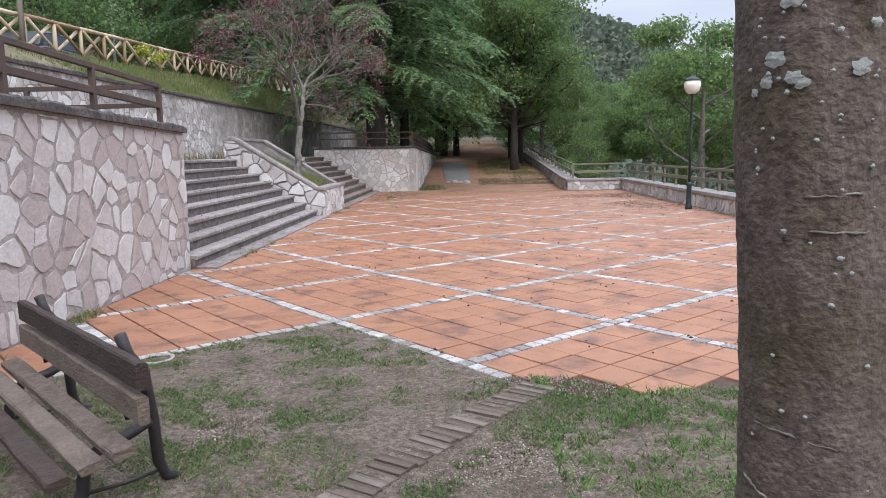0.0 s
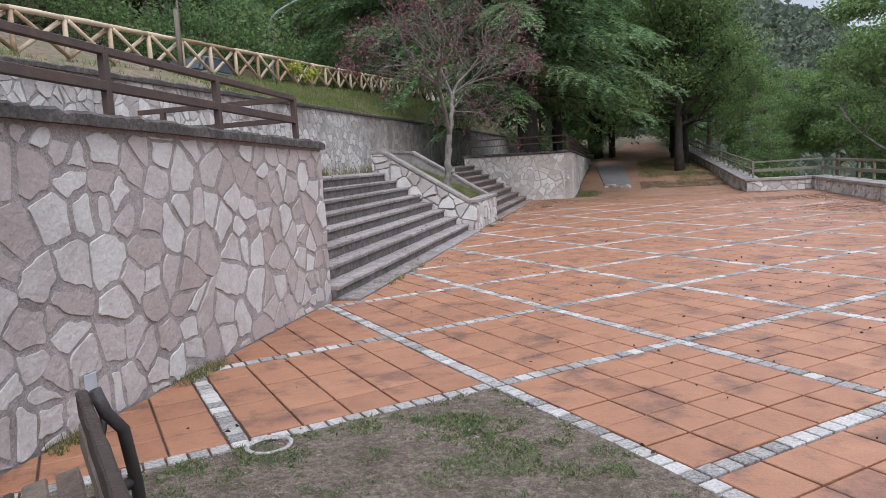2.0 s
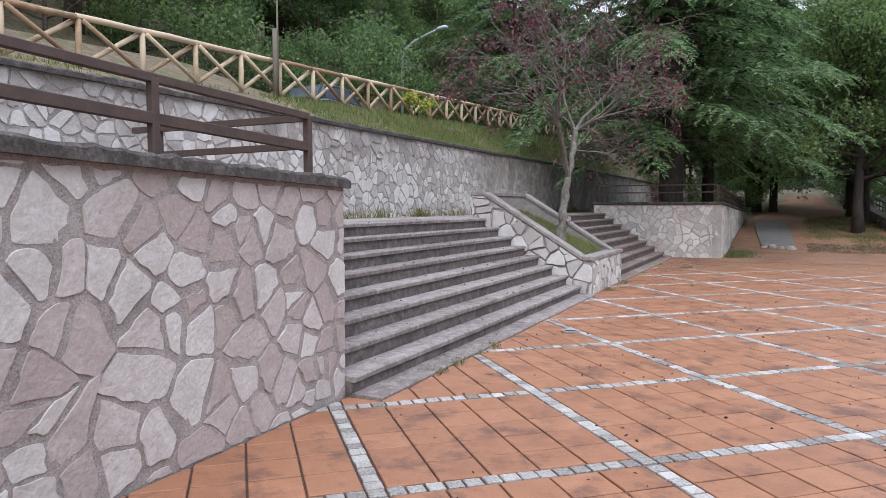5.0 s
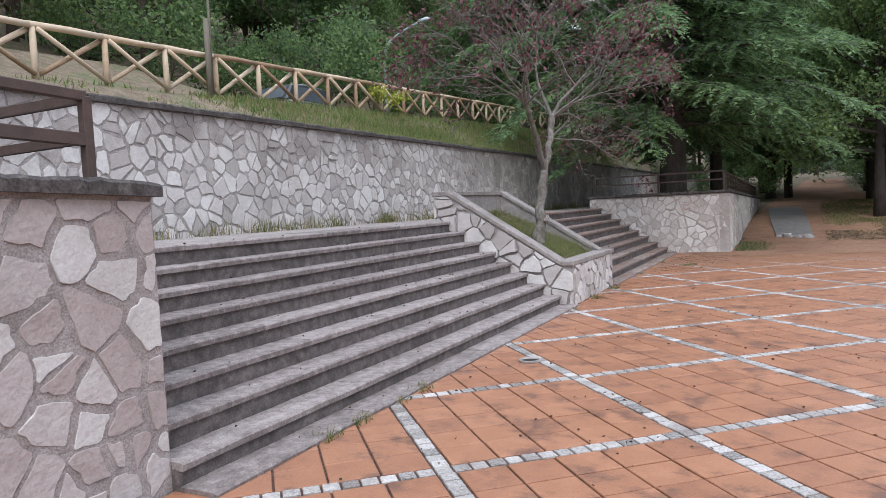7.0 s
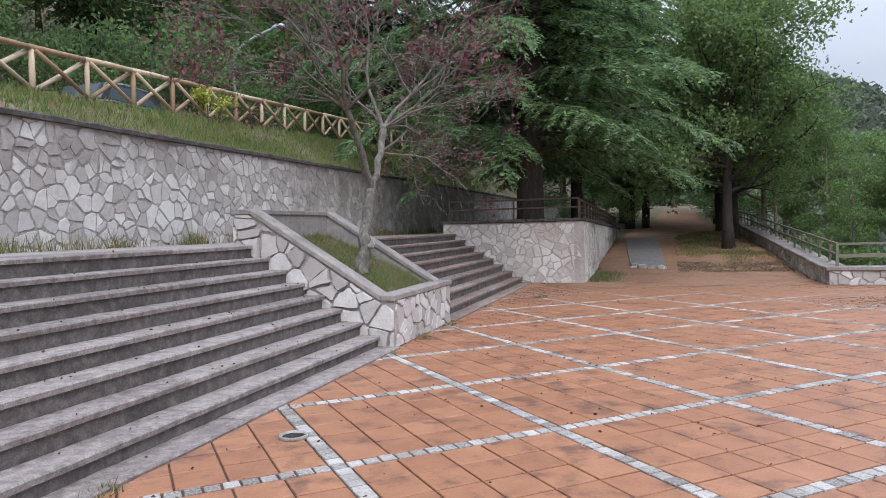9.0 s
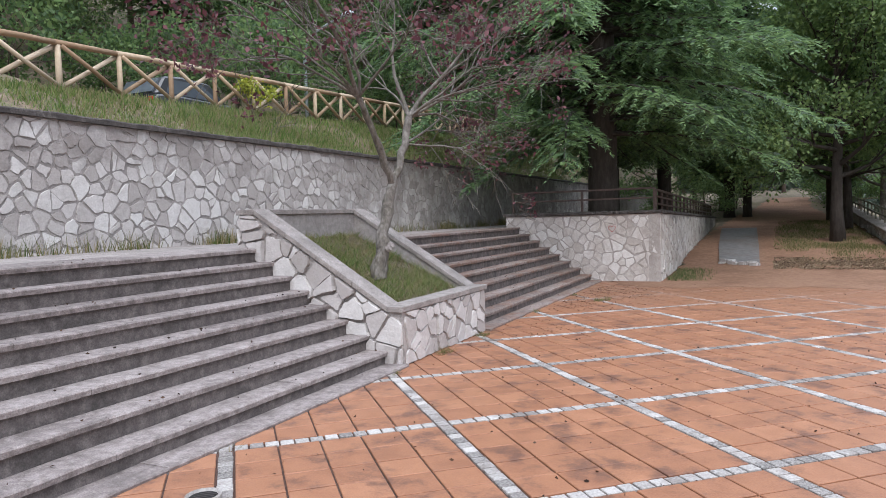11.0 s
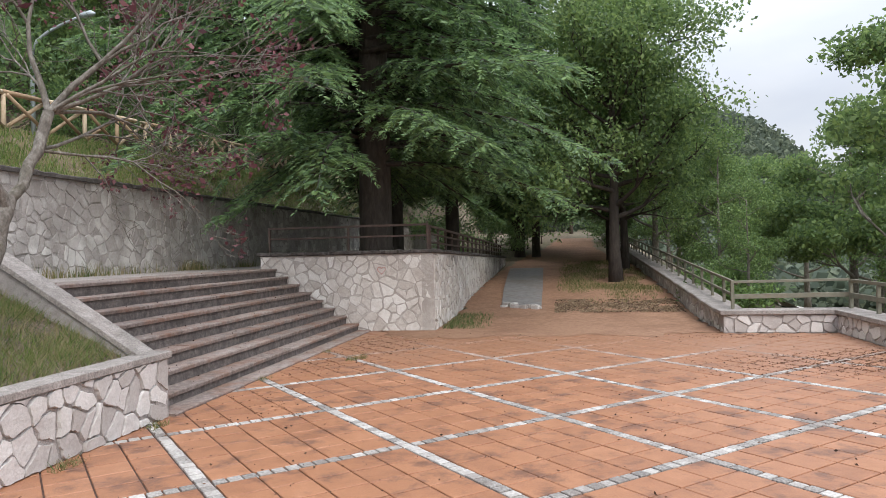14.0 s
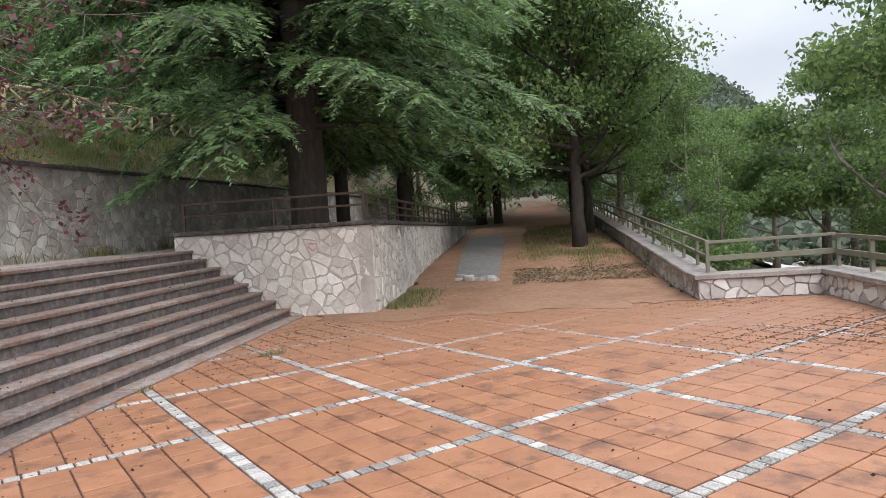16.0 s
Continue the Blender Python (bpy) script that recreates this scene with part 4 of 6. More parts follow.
def utility_post():
    y = 6.8
    e = empty("wooden_post", (-6.42, y, fence_z(y) - 0.05))
    tagged(e, "slender weathered grey wooden post beside the fence", "post")
    tube("shaft", [(0, 0, -0.1), (0.01, 0, 0.7), (0, 0.01, 1.42)], [0.055, 0.052, 0.05], M_post, e, 8)
    tube("stick", [(0.01, 0.06, 0.0), (0.02, 0.07, 1.2), (0.0, 0.10, 2.4)], [0.028, 0.024, 0.018], M_post, e, 6)


utility_post()


def road_lamp():
    e = empty("road_lamp", (-12.4, 23.0, height(-12.4, 23.0) - 0.02))
    tagged(e, "pale blue-grey road lamp with a curved arm", "street lamp")
    pts = [(0, 0, -0.1), (0, 0, 2.0), (0, 0, 3.25)] + [(1.75 * math.sin(a) ** 1.8, 0, 3.25 + 1.05 * math.sin(a * 0.98) ** 0.8) for a in (0.3, 0.6, 0.9, 1.2, 1.45)]
    tube("pole", pts, [0.075, 0.07, 0.062] + [0.055, 0.05, 0.045, 0.04, 0.04], M_galv, e, 10)
    z = 4.30
    vs, fs = [], []
    add_tube(vs, fs, [(1.68, 0, z - 0.02), (1.85, 0, z + 0.03), (2.15, 0, z + 0.06), (2.28, 0, z + 0.05)], [0.04, 0.09, 0.10, 0.03], 8)
    raw("lamp_head", vs, fs, M_galv, e, "small lamp head", True)
    e["group"] = "lamps along the road"
    far = copy_thing(e, Matrix.Identity(4))
    far.location = (-12.4, 38.9, height(-12.4, 38.9) - 0.02)


road_lamp()


def square_lamp():
    e = empty("street_lamp", (8.72, 8.3, 0.0))
    tagged(e, "dark green iron lamp post with a frosted lantern", "street lamp")
    lathe("base", [(0.085, -0.01), (0.085, 0.06), (0.065, 0.10), (0.058, 0.55), (0.072, 0.60), (0.045, 0.66)], M_lamp_pole, e, 14)
    lathe("pole", [(0.034, 0.64), (0.032, 1.6), (0.042, 1.63), (0.028, 1.68), (0.025, 2.66), (0.055, 2.70), (0.05, 2.74)], M_lamp_pole, e, 12)
    lathe("lantern", [(0.07, 2.74), (0.15, 2.80), (0.19, 2.92), (0.175, 3.04)], M_lamp_glass, e, 18)
    lathe("cap", [(0.185, 3.04), (0.19, 3.06), (0.12, 3.11), (0.03, 3.15), (0.012, 3.20)], M_lamp_pole, e, 18)


square_lamp()


# ---- bench ----
def bench():
    ax = Vector((-0.719, 0.695, 0))
    nn = Vector((-0.695, -0.719, 0))
    e = empty("park_bench", (1.96, -5.79, 0.0))
    e.matrix_world = Matrix(((ax.x, nn.x, 0, 1.96), (ax.y, nn.y, 0, -5.79), (0, 0, 1, 0.01), (0, 0, 0, 1)))
    tagged(e, "weathered wooden slat bench on dark iron tube frames", "bench")

    def board(nm, n0, n1, z0, z1, slope=0.0):
        rng = random.Random(int(n0 * 1000) + int(z0 * 1000))
        bm = bmesh.new()
        a0, a1, n = -0.31, 1.42, 12
        rows = []
        for k in range(n + 1):
            a = a0 + (a1 - a0) * k / n
            j = [rng.uniform(-0.003, 0.003) for _ in range(8)]
            c = 0.008
            rows.append([bm.verts.new(p) for p in ((a, n0 + c + j[0], z0), (a, n1 - c + j[1], z0 + slope), (a, n1 + j[2], z0 + c + slope), (a, n1 + j[3], z1 - c + slope), (a, n1 - c, z1 + j[4] + slope), (a, n0 + c, z1 + j[5]), (a, n0 + j[6], z1 - c), (a, n0 + j[7], z0 + c))])
        for r, q in zip(rows, rows[1:]):
            for s in range(8):
                bm.faces.new((r[s], r[(s + 1) % 8], q[(s + 1) % 8], q[s]))
        bm.faces.new(rows[0])
        bm.faces.new(rows[-1])
        part(nm, bm, M_slat, e)
    board("back_slat", 0.190, 0.235, 0.540, 0.652)
    board("back_slat", 0.195, 0.24, 0.402, 0.516)
    board("seat_slat", 0.255, 0.345, 0.295, 0.335, -0.012)
    board("seat_slat", 0.375, 0.465, 0.280, 0.318, -0.012)
    board("seat_slat", 0.495, 0.58, 0.255, 0.293, -0.014)
    for a in (0.0, 1.20):
        pts = [(a, -0.02, 0.0), (a, 0.03, 0.03), (a, 0.058, 0.10), (a, 0.07, 0.30), (a, 0.095, 0.52), (a, 0.15, 0.60), (a, 0.18, 0.70)]
        tube("frame_leg", pts, 0.026, M_iron, e, 10)
        pts = [(a, 0.08, 0.30), (a, 0.18, 0.262), (a, 0.28, 0.245), (a, 0.35, 0.20), (a, 0.37, 0.12), (a, 0.375, 0.06), (a, 0.42, 0.015), (a, 0.47, 0.0)]
        tube("frame_leg", pts, 0.026, M_iron, e, 10)
        tube("brace", [(a, 0.06, 0.06), (a, 0.2, 0.052), (a, 0.37, 0.06)], 0.009, M_iron, e, 6)
        tube("bracket", [(a, 0.15, 0.62), (a, 0.19, 0.45), (a, 0.17, 0.33)], 0.016, M_iron, e, 6)


bench()


# ---- drain covers and brick edging ----
def drain(x, y, r, label):
    e = empty("drain_cover", (x, y, 0.0))
    tagged(e, label, "drain cover")
    lathe("ring", [(r, -0.01), (r, 0.022), (r * 0.97, 0.024), (r * 0.84, 0.024), (r * 0.80, 0.004)], M_sett_j, e, 24)
    # no real openings: flat near-black disc or strips paint the depth of the drain
    lathe("grate", [(r * 0.80, -0.006), (r * 0.80, 0.008), (r * 0.02, 0.0085)], M_hole_shade if r < 0.12 else M_iron, e, 24)
    for k in range(5):
        box("slot", (-r * 0.5, (k - 2) * r * 0.26 - r * 0.05, 0.0085), (r * 0.5, (k - 2) * r * 0.26 + r * 0.05, 0.0105), M_iron if r < 0.12 else M_hole_shade, e)


drain(1.06, -3.96, 0.132, "round drain cover with a worn grey rim")
drain(0.63, 3.82, 0.112, "small round dark drain in the paving")


def brick_edging():
    e = empty("brick_edging", (3.2, -5.1, 0.0))
    tagged(e, "row of worn bricks laid across the grass", "edging", kind="structure")
    rng = random.Random(77)
    a, b = Vector((3.72, -4.62, 0)), Vector((2.40, -6.75, 0))
    d = (b - a)
    n = int(d.length / 0.068)
    d.normalize()
    s = Vector((-d.y, d.x, 0))
    for k in range(n):
        p = a + d * 0.068 * k
        bow = 0.10 * math.sin(k / n * 3.1)
        m = Matrix.Translation(p - s * bow - Vector(e.location) + Vector((0, 0, rng.uniform(-0.012, 0.0)))) @ Matrix.Rotation(math.atan2(d.y, d.x) + rng.uniform(-0.06, 0.06), 4, "Z")
        bm = bmesh.new()
        add_box(bm, (-0.028, -0.105 + rng.uniform(-.012, .012), -0.04), (0.028, 0.105 + rng.uniform(-.012, .012), 0.028), 0.007, m)
        part("brick", bm, M_brick, e)


brick_edging()


# ---- trees ----
def leaf_quads(centers, size, rng, droop=0.0, aspect=0.5, flat=0.0):
    """Diamond leaves at the centres, in random directions."""
    n = len(centers)
    c = np.asarray(centers)
    d = rng.normal(size=(n, 3))
    d[:, 2] = d[:, 2] * (1 - flat) - droop
    d /= np.linalg.norm(d, axis=1)[:, None] + 1e-9
    r = rng.normal(size=(n, 3))
    r[:, 2] *= (1 - flat)
    s = np.cross(d, r)
    s /= np.linalg.norm(s, axis=1)[:, None] + 1e-9
    L = size * rng.uniform(0.6, 1.3, size=n)[:, None]
    w = L * aspect
    up = np.cross(s, d) * L * 0.12
    return np.stack([c - d * L * 0.5, c + s * w * 0.5 + up, c + d * L * 0.5, c - s * w * 0.5 + up], axis=1)


def branch_tree(name, h, trunk_r, spread, leaf_mat, bark, seed, tips=170, per=26, leaf=0.16, blob=0.42, first=0.28, label="", category="tree", droop=0.15, lean=(0, 0), levels=3, flat=0.0):
    """A broadleaf tree: tapered trunk, forking limbs and leaf clumps round the twig ends."""
    rng = random.Random(seed)
    nr = np.random.default_rng(seed)
    e = empty(name)
    vs, fs, ends = [], [], []
    top = Vector((lean[0], lean[1], h * 0.82))
    n = 7
    spine = [Vector((top.x * (k / n) ** 1.3 + rng.uniform(-0.05, 0.05) * h * 0.06 * (k > 0), top.y * (k / n) ** 1.3 + rng.uniform(-0.05, 0.05) * h * 0.06 * (k > 0), top.z * k / n - (0.3 if k == 0 else 0))) for k in range(n + 1)]
    add_tube(vs, fs, spine, [trunk_r * (1.35 if k == 0 else 1 - 0.85 * k / n) for k in range(n + 1)], 9)

    def limb(p, d, length, r, level):
        pts = [p]
        cur, dd = Vector(p), Vector(d)
        for k in range(4):
            dd = (dd + Vector((rng.uniform(-.25, .25), rng.uniform(-.25, .25), rng.uniform(-.12, .2)))).normalized()
            cur = cur + dd * length / 4
            pts.append(cur)
        add_tube(vs, fs, pts, [r, r * 0.8, r * 0.62, r * 0.45, r * 0.25], 5 if level else 6, False)
        if level >= levels - 1:
            ends.extend([pts[-1], pts[-2], pts[-1].lerp(pts[-3], rng.random())])
            return
        for k in range(3):
            q = pts[rng.choice((2, 3, 4))]
            nd = (dd + Vector((rng.uniform(-1, 1), rng.uniform(-1, 1), rng.uniform(-0.35, 0.7)))).normalized()
            limb(q, nd, length * rng.uniform(0.45, 0.7), r * 0.5, level + 1)
    m = max(5, tips // 24)
    for k in range(m):
        t = first + (1 - first) * (k + rng.random()) / m
        i = min(n - 1, int(t * n))
        p = spine[i].lerp(spine[i + 1], t * n - i)
        an = k * 2.4 + rng.uniform(-0.4, 0.4)
        w = spread * (0.55 + 0.75 * math.sin(min(1, (1.08 - t) / (1.08 - first)) * math.pi * 0.62)) * rng.uniform(0.75, 1.1)
        limb(p, Vector((math.cos(an), math.sin(an), rng.uniform(0.05, 0.7))).normalized(), w * 0.62, trunk_r * (0.5 - 0.3 * t), 0)
    raw("trunk", vs, fs, bark, e, "", True)
    c = np.array([tuple(p) for p in ends])
    pick = c[nr.integers(0, len(c), size=tips)]
    pts = np.repeat(pick, per, axis=0) + np.clip(nr.normal(size=(tips * per, 3)), -1.8, 1.8) * np.array([blob, blob, blob * 0.6])
    tris("crown", leaf_quads(pts, leaf, nr, droop, 0.55, flat), leaf_mat, e, "", True)
    if label:
        tagged(e, label, category)
    return e


def conifer(name, h, trunk_r, radius, seed, first=0.12, whorls=26, per=8, twig=0.30, label="", needle=0.13, slim=0.0):
    """A cedar-like conifer: tiers of drooping branches set with flat sprays of short needle tufts."""
    rng = random.Random(seed)
    nr = np.random.default_rng(seed)
    e = empty(name)
    vs, fs = [], []
    add_tube(vs, fs, [(0, 0, -0.3), (0, 0, 0.25), (0.03, 0, h * 0.3), (0, 0.04, h * 0.65), (0, 0, h)], [trunk_r * 1.3, trunk_r, trunk_r * 0.82, trunk_r * 0.45, 0.03], 14)
    tufts, dirs, sizes, young = [], [], [], []
    for wv in range(whorls):
        t = wv / (whorls - 1)
        z = h * (first + (0.97 - first) * t)
        L0 = radius * (1 - t) ** 0.75 * (0.75 + 0.5 * rng.random()) * min(1, 0.72 + t * 2.2)
        inner = 5 if t < 0.75 else 2
        for k in range((per if t < 0.7 else per - 2) + inner):
            an = wv * 1.37 + k * 2 * math.pi / per + rng.uniform(-0.35, 0.35)
            L = max(0.35, L0 * (rng.uniform(0.62, 1.12) if k >= inner else rng.uniform(0.25, 0.5))) * (1 - slim * smooth(0.2, 1.0, -math.cos(an)) * (1 - t))
            out = Vector((math.cos(an), math.sin(an), 0))
            side = Vector((-out.y, out.x, 0))
            lift, fall = rng.uniform(0.0, 0.3), rng.uniform(0.25, 0.5)
            zj = z + rng.uniform(-0.28, 0.28)
            curve = lambda f: out * L * f + side * 0.12 * L * math.sin(f * 2 + an) + Vector((0, 0, zj + L * (lift * f - fall * f * f)))
            pts = [curve(f) for f in (0, 0.3, 0.6, 0.85, 1.0)]
            add_tube(vs, fs, pts, [0.02 + 0.012 * L, 0.016 + 0.008 * L, 0.012 + 0.004 * L, 0.01, 0.005], 4, False)
            m = max(4, int(L / (twig * 0.55)))
            for q in range(m):
                f = 0.16 + 0.84 * (q + rng.random()) / m
                p = curve(f)
                tl = (0.25 + 0.85 * math.sin(min(1, f * 1.05) * math.pi * 0.82)) * 0.30 * L ** 0.7 * rng.uniform(0.7, 1.2)
                sg = 1 if q % 2 else -1
                td = (side * sg * rng.uniform(0.55, 1.0) + out * rng.uniform(0.45, 0.9) + Vector((0, 0, rng.uniform(-0.55, 0.12)))).normalized()
                cnt = max(4, int(tl / 0.048))
                for g in range(cnt):
                    u = (g + 0.5) / cnt
                    b = p + td * tl * u + Vector((0, 0, -0.42 * tl * u * u))
                    for s2 in (-1, 1):
                        perp = Vector((-td.y, td.x, 0)) * s2
                        nd = (td * 0.75 + perp * 0.7 + Vector((0, 0, -0.2 + rng.uniform(-0.45, 0.3)))).normalized()
                        tufts.append((b.x, b.y, b.z))
                        dirs.append((nd.x, nd.y, nd.z))
                        sizes.append(needle * (1.3 - 0.75 * u))
                        young.append(u > 0.62 and f > 0.45 and rng.random() < 0.8)
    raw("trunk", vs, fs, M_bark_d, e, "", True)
    c, d, s = np.array(tufts), np.array(dirs), np.array(sizes)[:, None]
    s = s * nr.uniform(0.7, 1.5, size=s.shape)
    r = np.cross(d, np.array([0, 0, 1.0])) + nr.normal(size=d.shape) * 0.6
    r /= np.linalg.norm(r, axis=1)[:, None] + 1e-9
    w = 0.2
    q = np.stack([c - r * s * 0.05, c + d * s * 0.45 - r * s * w, c + d * s * 1.15, c + d * s * 0.45 + r * s * w], axis=1)
    yg = np.array(young)
    tris("crown", q[~yg], M_needle, e, "", True)
    tris("young_growth", q[yg], M_shoot, e, "lighter green shoot tips", True)
    if label:
        tagged(e, label, "tree")
    return e


def set_at(ob, x, y, z, turn=0.0, s=1.0):
    ob.matrix_basis = Matrix.LocRotScale((x, y, z), Euler((0, 0, radians(turn))), (s, s, s))
    return ob


def copies(ob, places, group=""):
    """Places the first tree at places[0] and copies of it at the rest: (x, y, z, turn, scale)."""
    if group:
        ob["group"] = group
    for k, (x, y, z, turn, s) in enumerate(places):
        set_at(ob if k == 0 else copy_thing(ob, Matrix.Identity(4)), x, y, z, turn, s)


def gz(x, y):
    return height(x, y) - 0.05


big = conifer("conifer_tree", 18, 0.40, 6.2, 101, first=0.135, whorls=33, per=9, twig=0.25, label="large dark conifer with drooping boughs on the stone platform", needle=0.135, slim=0.06)
set_at(big, -0.25, 19.5, 1.58, 0)
second = conifer("conifer_tree", 18, 0.25, 4.9, 102, first=0.15, whorls=28, per=8, twig=0.27, label="tall dark conifer with layered drooping boughs", needle=0.165, slim=0.4)
copies(second, [(1.85, 41.0, path_rise(39), 70, 1.15), (0.1, 29.0, 1.3, 130, 1.05), (2.75, 40.3, path_rise(40), 300, 0.9), (6.3, 36.0, path_rise(36), 180, 0.85), (-1.2, 25.6, 1.45, 20, 0.85), (1.2, 47.0, path_rise(47), 250, 1.0), (-7.6, 27.0, fence_z(27), 100, 1.0), (-20, 24.0, gz(-20, 24), 40, 1.0), (-21, 36, gz(-21, 36), 160, 1.2), (21.3, 27.5, -3.6, 10, 0.62)], "conifers along the path")

# broadleaf trees on the valley side
val = branch_tree("broadleaf_tree", 9.0, 0.20, 3.1, M_leaf_a, M_bark_p, 201, 250, 64, 0.165, 0.36, 0.22, "leafy green broadleaf tree in the valley below the wall")
copies(val, [(12.9, 20.0, -1.7, 0, 1.0), (16.2, 26.5, -2.4, 150, 1.15), (16.6, 33.5, -1.9, 220, 0.9), (14.6, 31.0, -1.7, 265, 0.98), (10.9, 33.0, -1.2, 75, 0.74), (12.9, 38.5, -1.2, 310, 0.86), (10.4, 43.0, 0.0, 10, 0.8), (21.5, 20.0, -3.4, 300, 0.62), (21.0, 36, -3.4, 30, 1.05), (27, 50, -4, 100, 1.2), (17.5, 45, -2.2, 190, 0.9), (32, 34, -4, 250, 1.0), (25, 26, -4, 310, 0.8), (17, 5, -2.6, 40, 0.55), (14.8, 24.5, -2.1, 50, 0.62), (7.9, 33.0, 0.5, 20, 0.8), (16.6, 17.5, -2.6, 120, 0.6)], "trees in the valley")
birch = branch_tree("slender_tree", 7.2, 0.09, 1.35, M_leaf_l, M_bark_p, 202, 230, 34, 0.095, 0.28, 0.15, "slender light-green young tree beside the path wall", droop=0.5)
copies(birch, [(9.0, 26.4, -0.5, 0, 0.9), (8.7, 21.8, -0.9, 120, 0.62), (10.6, 30.5, -0.8, 240, 0.8), (9.2, 38.5, 0.0, 60, 1.15)], "slender trees by the wall")

pathside = branch_tree("pathside_tree", 10.5, 0.21, 3.0, M_leaf_a, M_bark_d, 208, 760, 52, 0.15, 0.46, 0.24, "dark green leafy tree beside the path", droop=0.3)
copies(pathside, [(5.85, 27.0, path_rise(27.0) - 0.05, 40, 1.0), (6.5, 31.5, path_rise(31.5) - 0.05, 200, 0.85), (6.8, 44.0, path_rise(44.0) - 0.05, 120, 0.9), (1.0, 53.0, path_rise(53.0) - 0.05, 20, 0.9), (7.6, 57.0, path_rise(57.0) - 0.05, 90, 0.9)], "leafy trees beside the path")

# wooded slope above the road
slope = branch_tree("woodland_tree", 9.0, 0.16, 3.6, M_leaf_d, M_bark, 203, 300, 44, 0.18, 0.5, 0.16, "dark green tree on the wooded slope above the road")
rs = random.Random(5)
spots = []
for row, x in enumerate((-14.0, -17.5, -21.5, -26.5, -32.5)):
    for k in range(11):
        y = -6 + k * 6.2 + (row % 2) * 3 + rs.uniform(-1.6, 1.6)
        xx = x + rs.uniform(-1.2, 1.2)
        spots.append((xx, y, gz(xx, y), rs.uniform(0, 360), rs.uniform(0.8, 1.2)))
spots = [s for s in spots if not (s[0] > -16.5 and 17 < s[1] < 31)]
rs.shuffle(spots)
copies(slope, spots[:20], "woodland above the road")
slope2 = branch_tree("woodland_tree", 8.0, 0.14, 3.3, M_leaf_a, M_bark, 204, 280, 44, 0.16, 0.45, 0.12, "fresh green feathery tree on the wooded slope above the road")
copies(slope2, spots[20:], "woodland above the road")
for wx, wy, ws in ((-2.5, 46, 0.9), (-6.5, 40, 0.9), (-8.5, 50, 1.0), (-1.5, 58, 1.1), (9.0, 52, 0.9), (9.5, 64, 1.0), (1.6, 66, 1.0), (5.0, 74, 1.1), (-5, 64, 1.2), (-9.5, 36, 0.8)):
    set_at(copy_thing(slope, Matrix.Identity(4)), wx, wy, gz(wx, wy), wx * 40, ws)
bush = branch_tree("bush", 2.2, 0.05, 1.7, M_leaf_d, M_bark, 205, 90, 26, 0.13, 0.28, 0.05, "dense dark green roadside bush", "bush")
copies(bush, [(-12.4 + rs.uniform(-0.6, 0.5), -4 + k * 2.6, gz(-12.6, -4 + k * 2.6), rs.uniform(0, 360), rs.uniform(0.9, 1.5)) for k in range(22)] + [(bx, by, path_rise(by) - 0.05, bx * 70, bs) for bx, by, bs in ((0.9, 37.5, 0.8), (0.4, 43.0, 1.1), (1.9, 48.5, 1.0), (2.6, 55.0, 1.2), (7.0, 40.5, 0.8), (7.0, 48.5, 1.0), (7.3, 53.5, 1.1), (-0.6, 33.5, 0.7))], "bushes beside the road")

# far woods on the hills
def far_woods():
    nr = np.random.default_rng(9)
    pts = []
    for k in range(8500):
        y = nr.uniform(60, 440)
        x = nr.uniform(-0.12, 0.62) * y + nr.normal() * 6
        if x < 20 and y < 80:
            continue
        z = height(x, y)
        s = nr.uniform(1.6, 3.2) * (0.6 + y / 300)
        c = np.array([x, y, z + s * 0.6]) + np.clip(nr.normal(size=(20, 3)), -1.6, 1.6) * np.array([s * 0.45, s * 0.45, s * 0.4])
        pts.append(leaf_quads(c, s * 0.5, nr, 0.1, 0.8))
    tagged(tris("far_woods", np.concatenate(pts), M_leaf_hazy, None, "", True), "distant wooded hillside", "woods", kind="stuff")


far_woods()


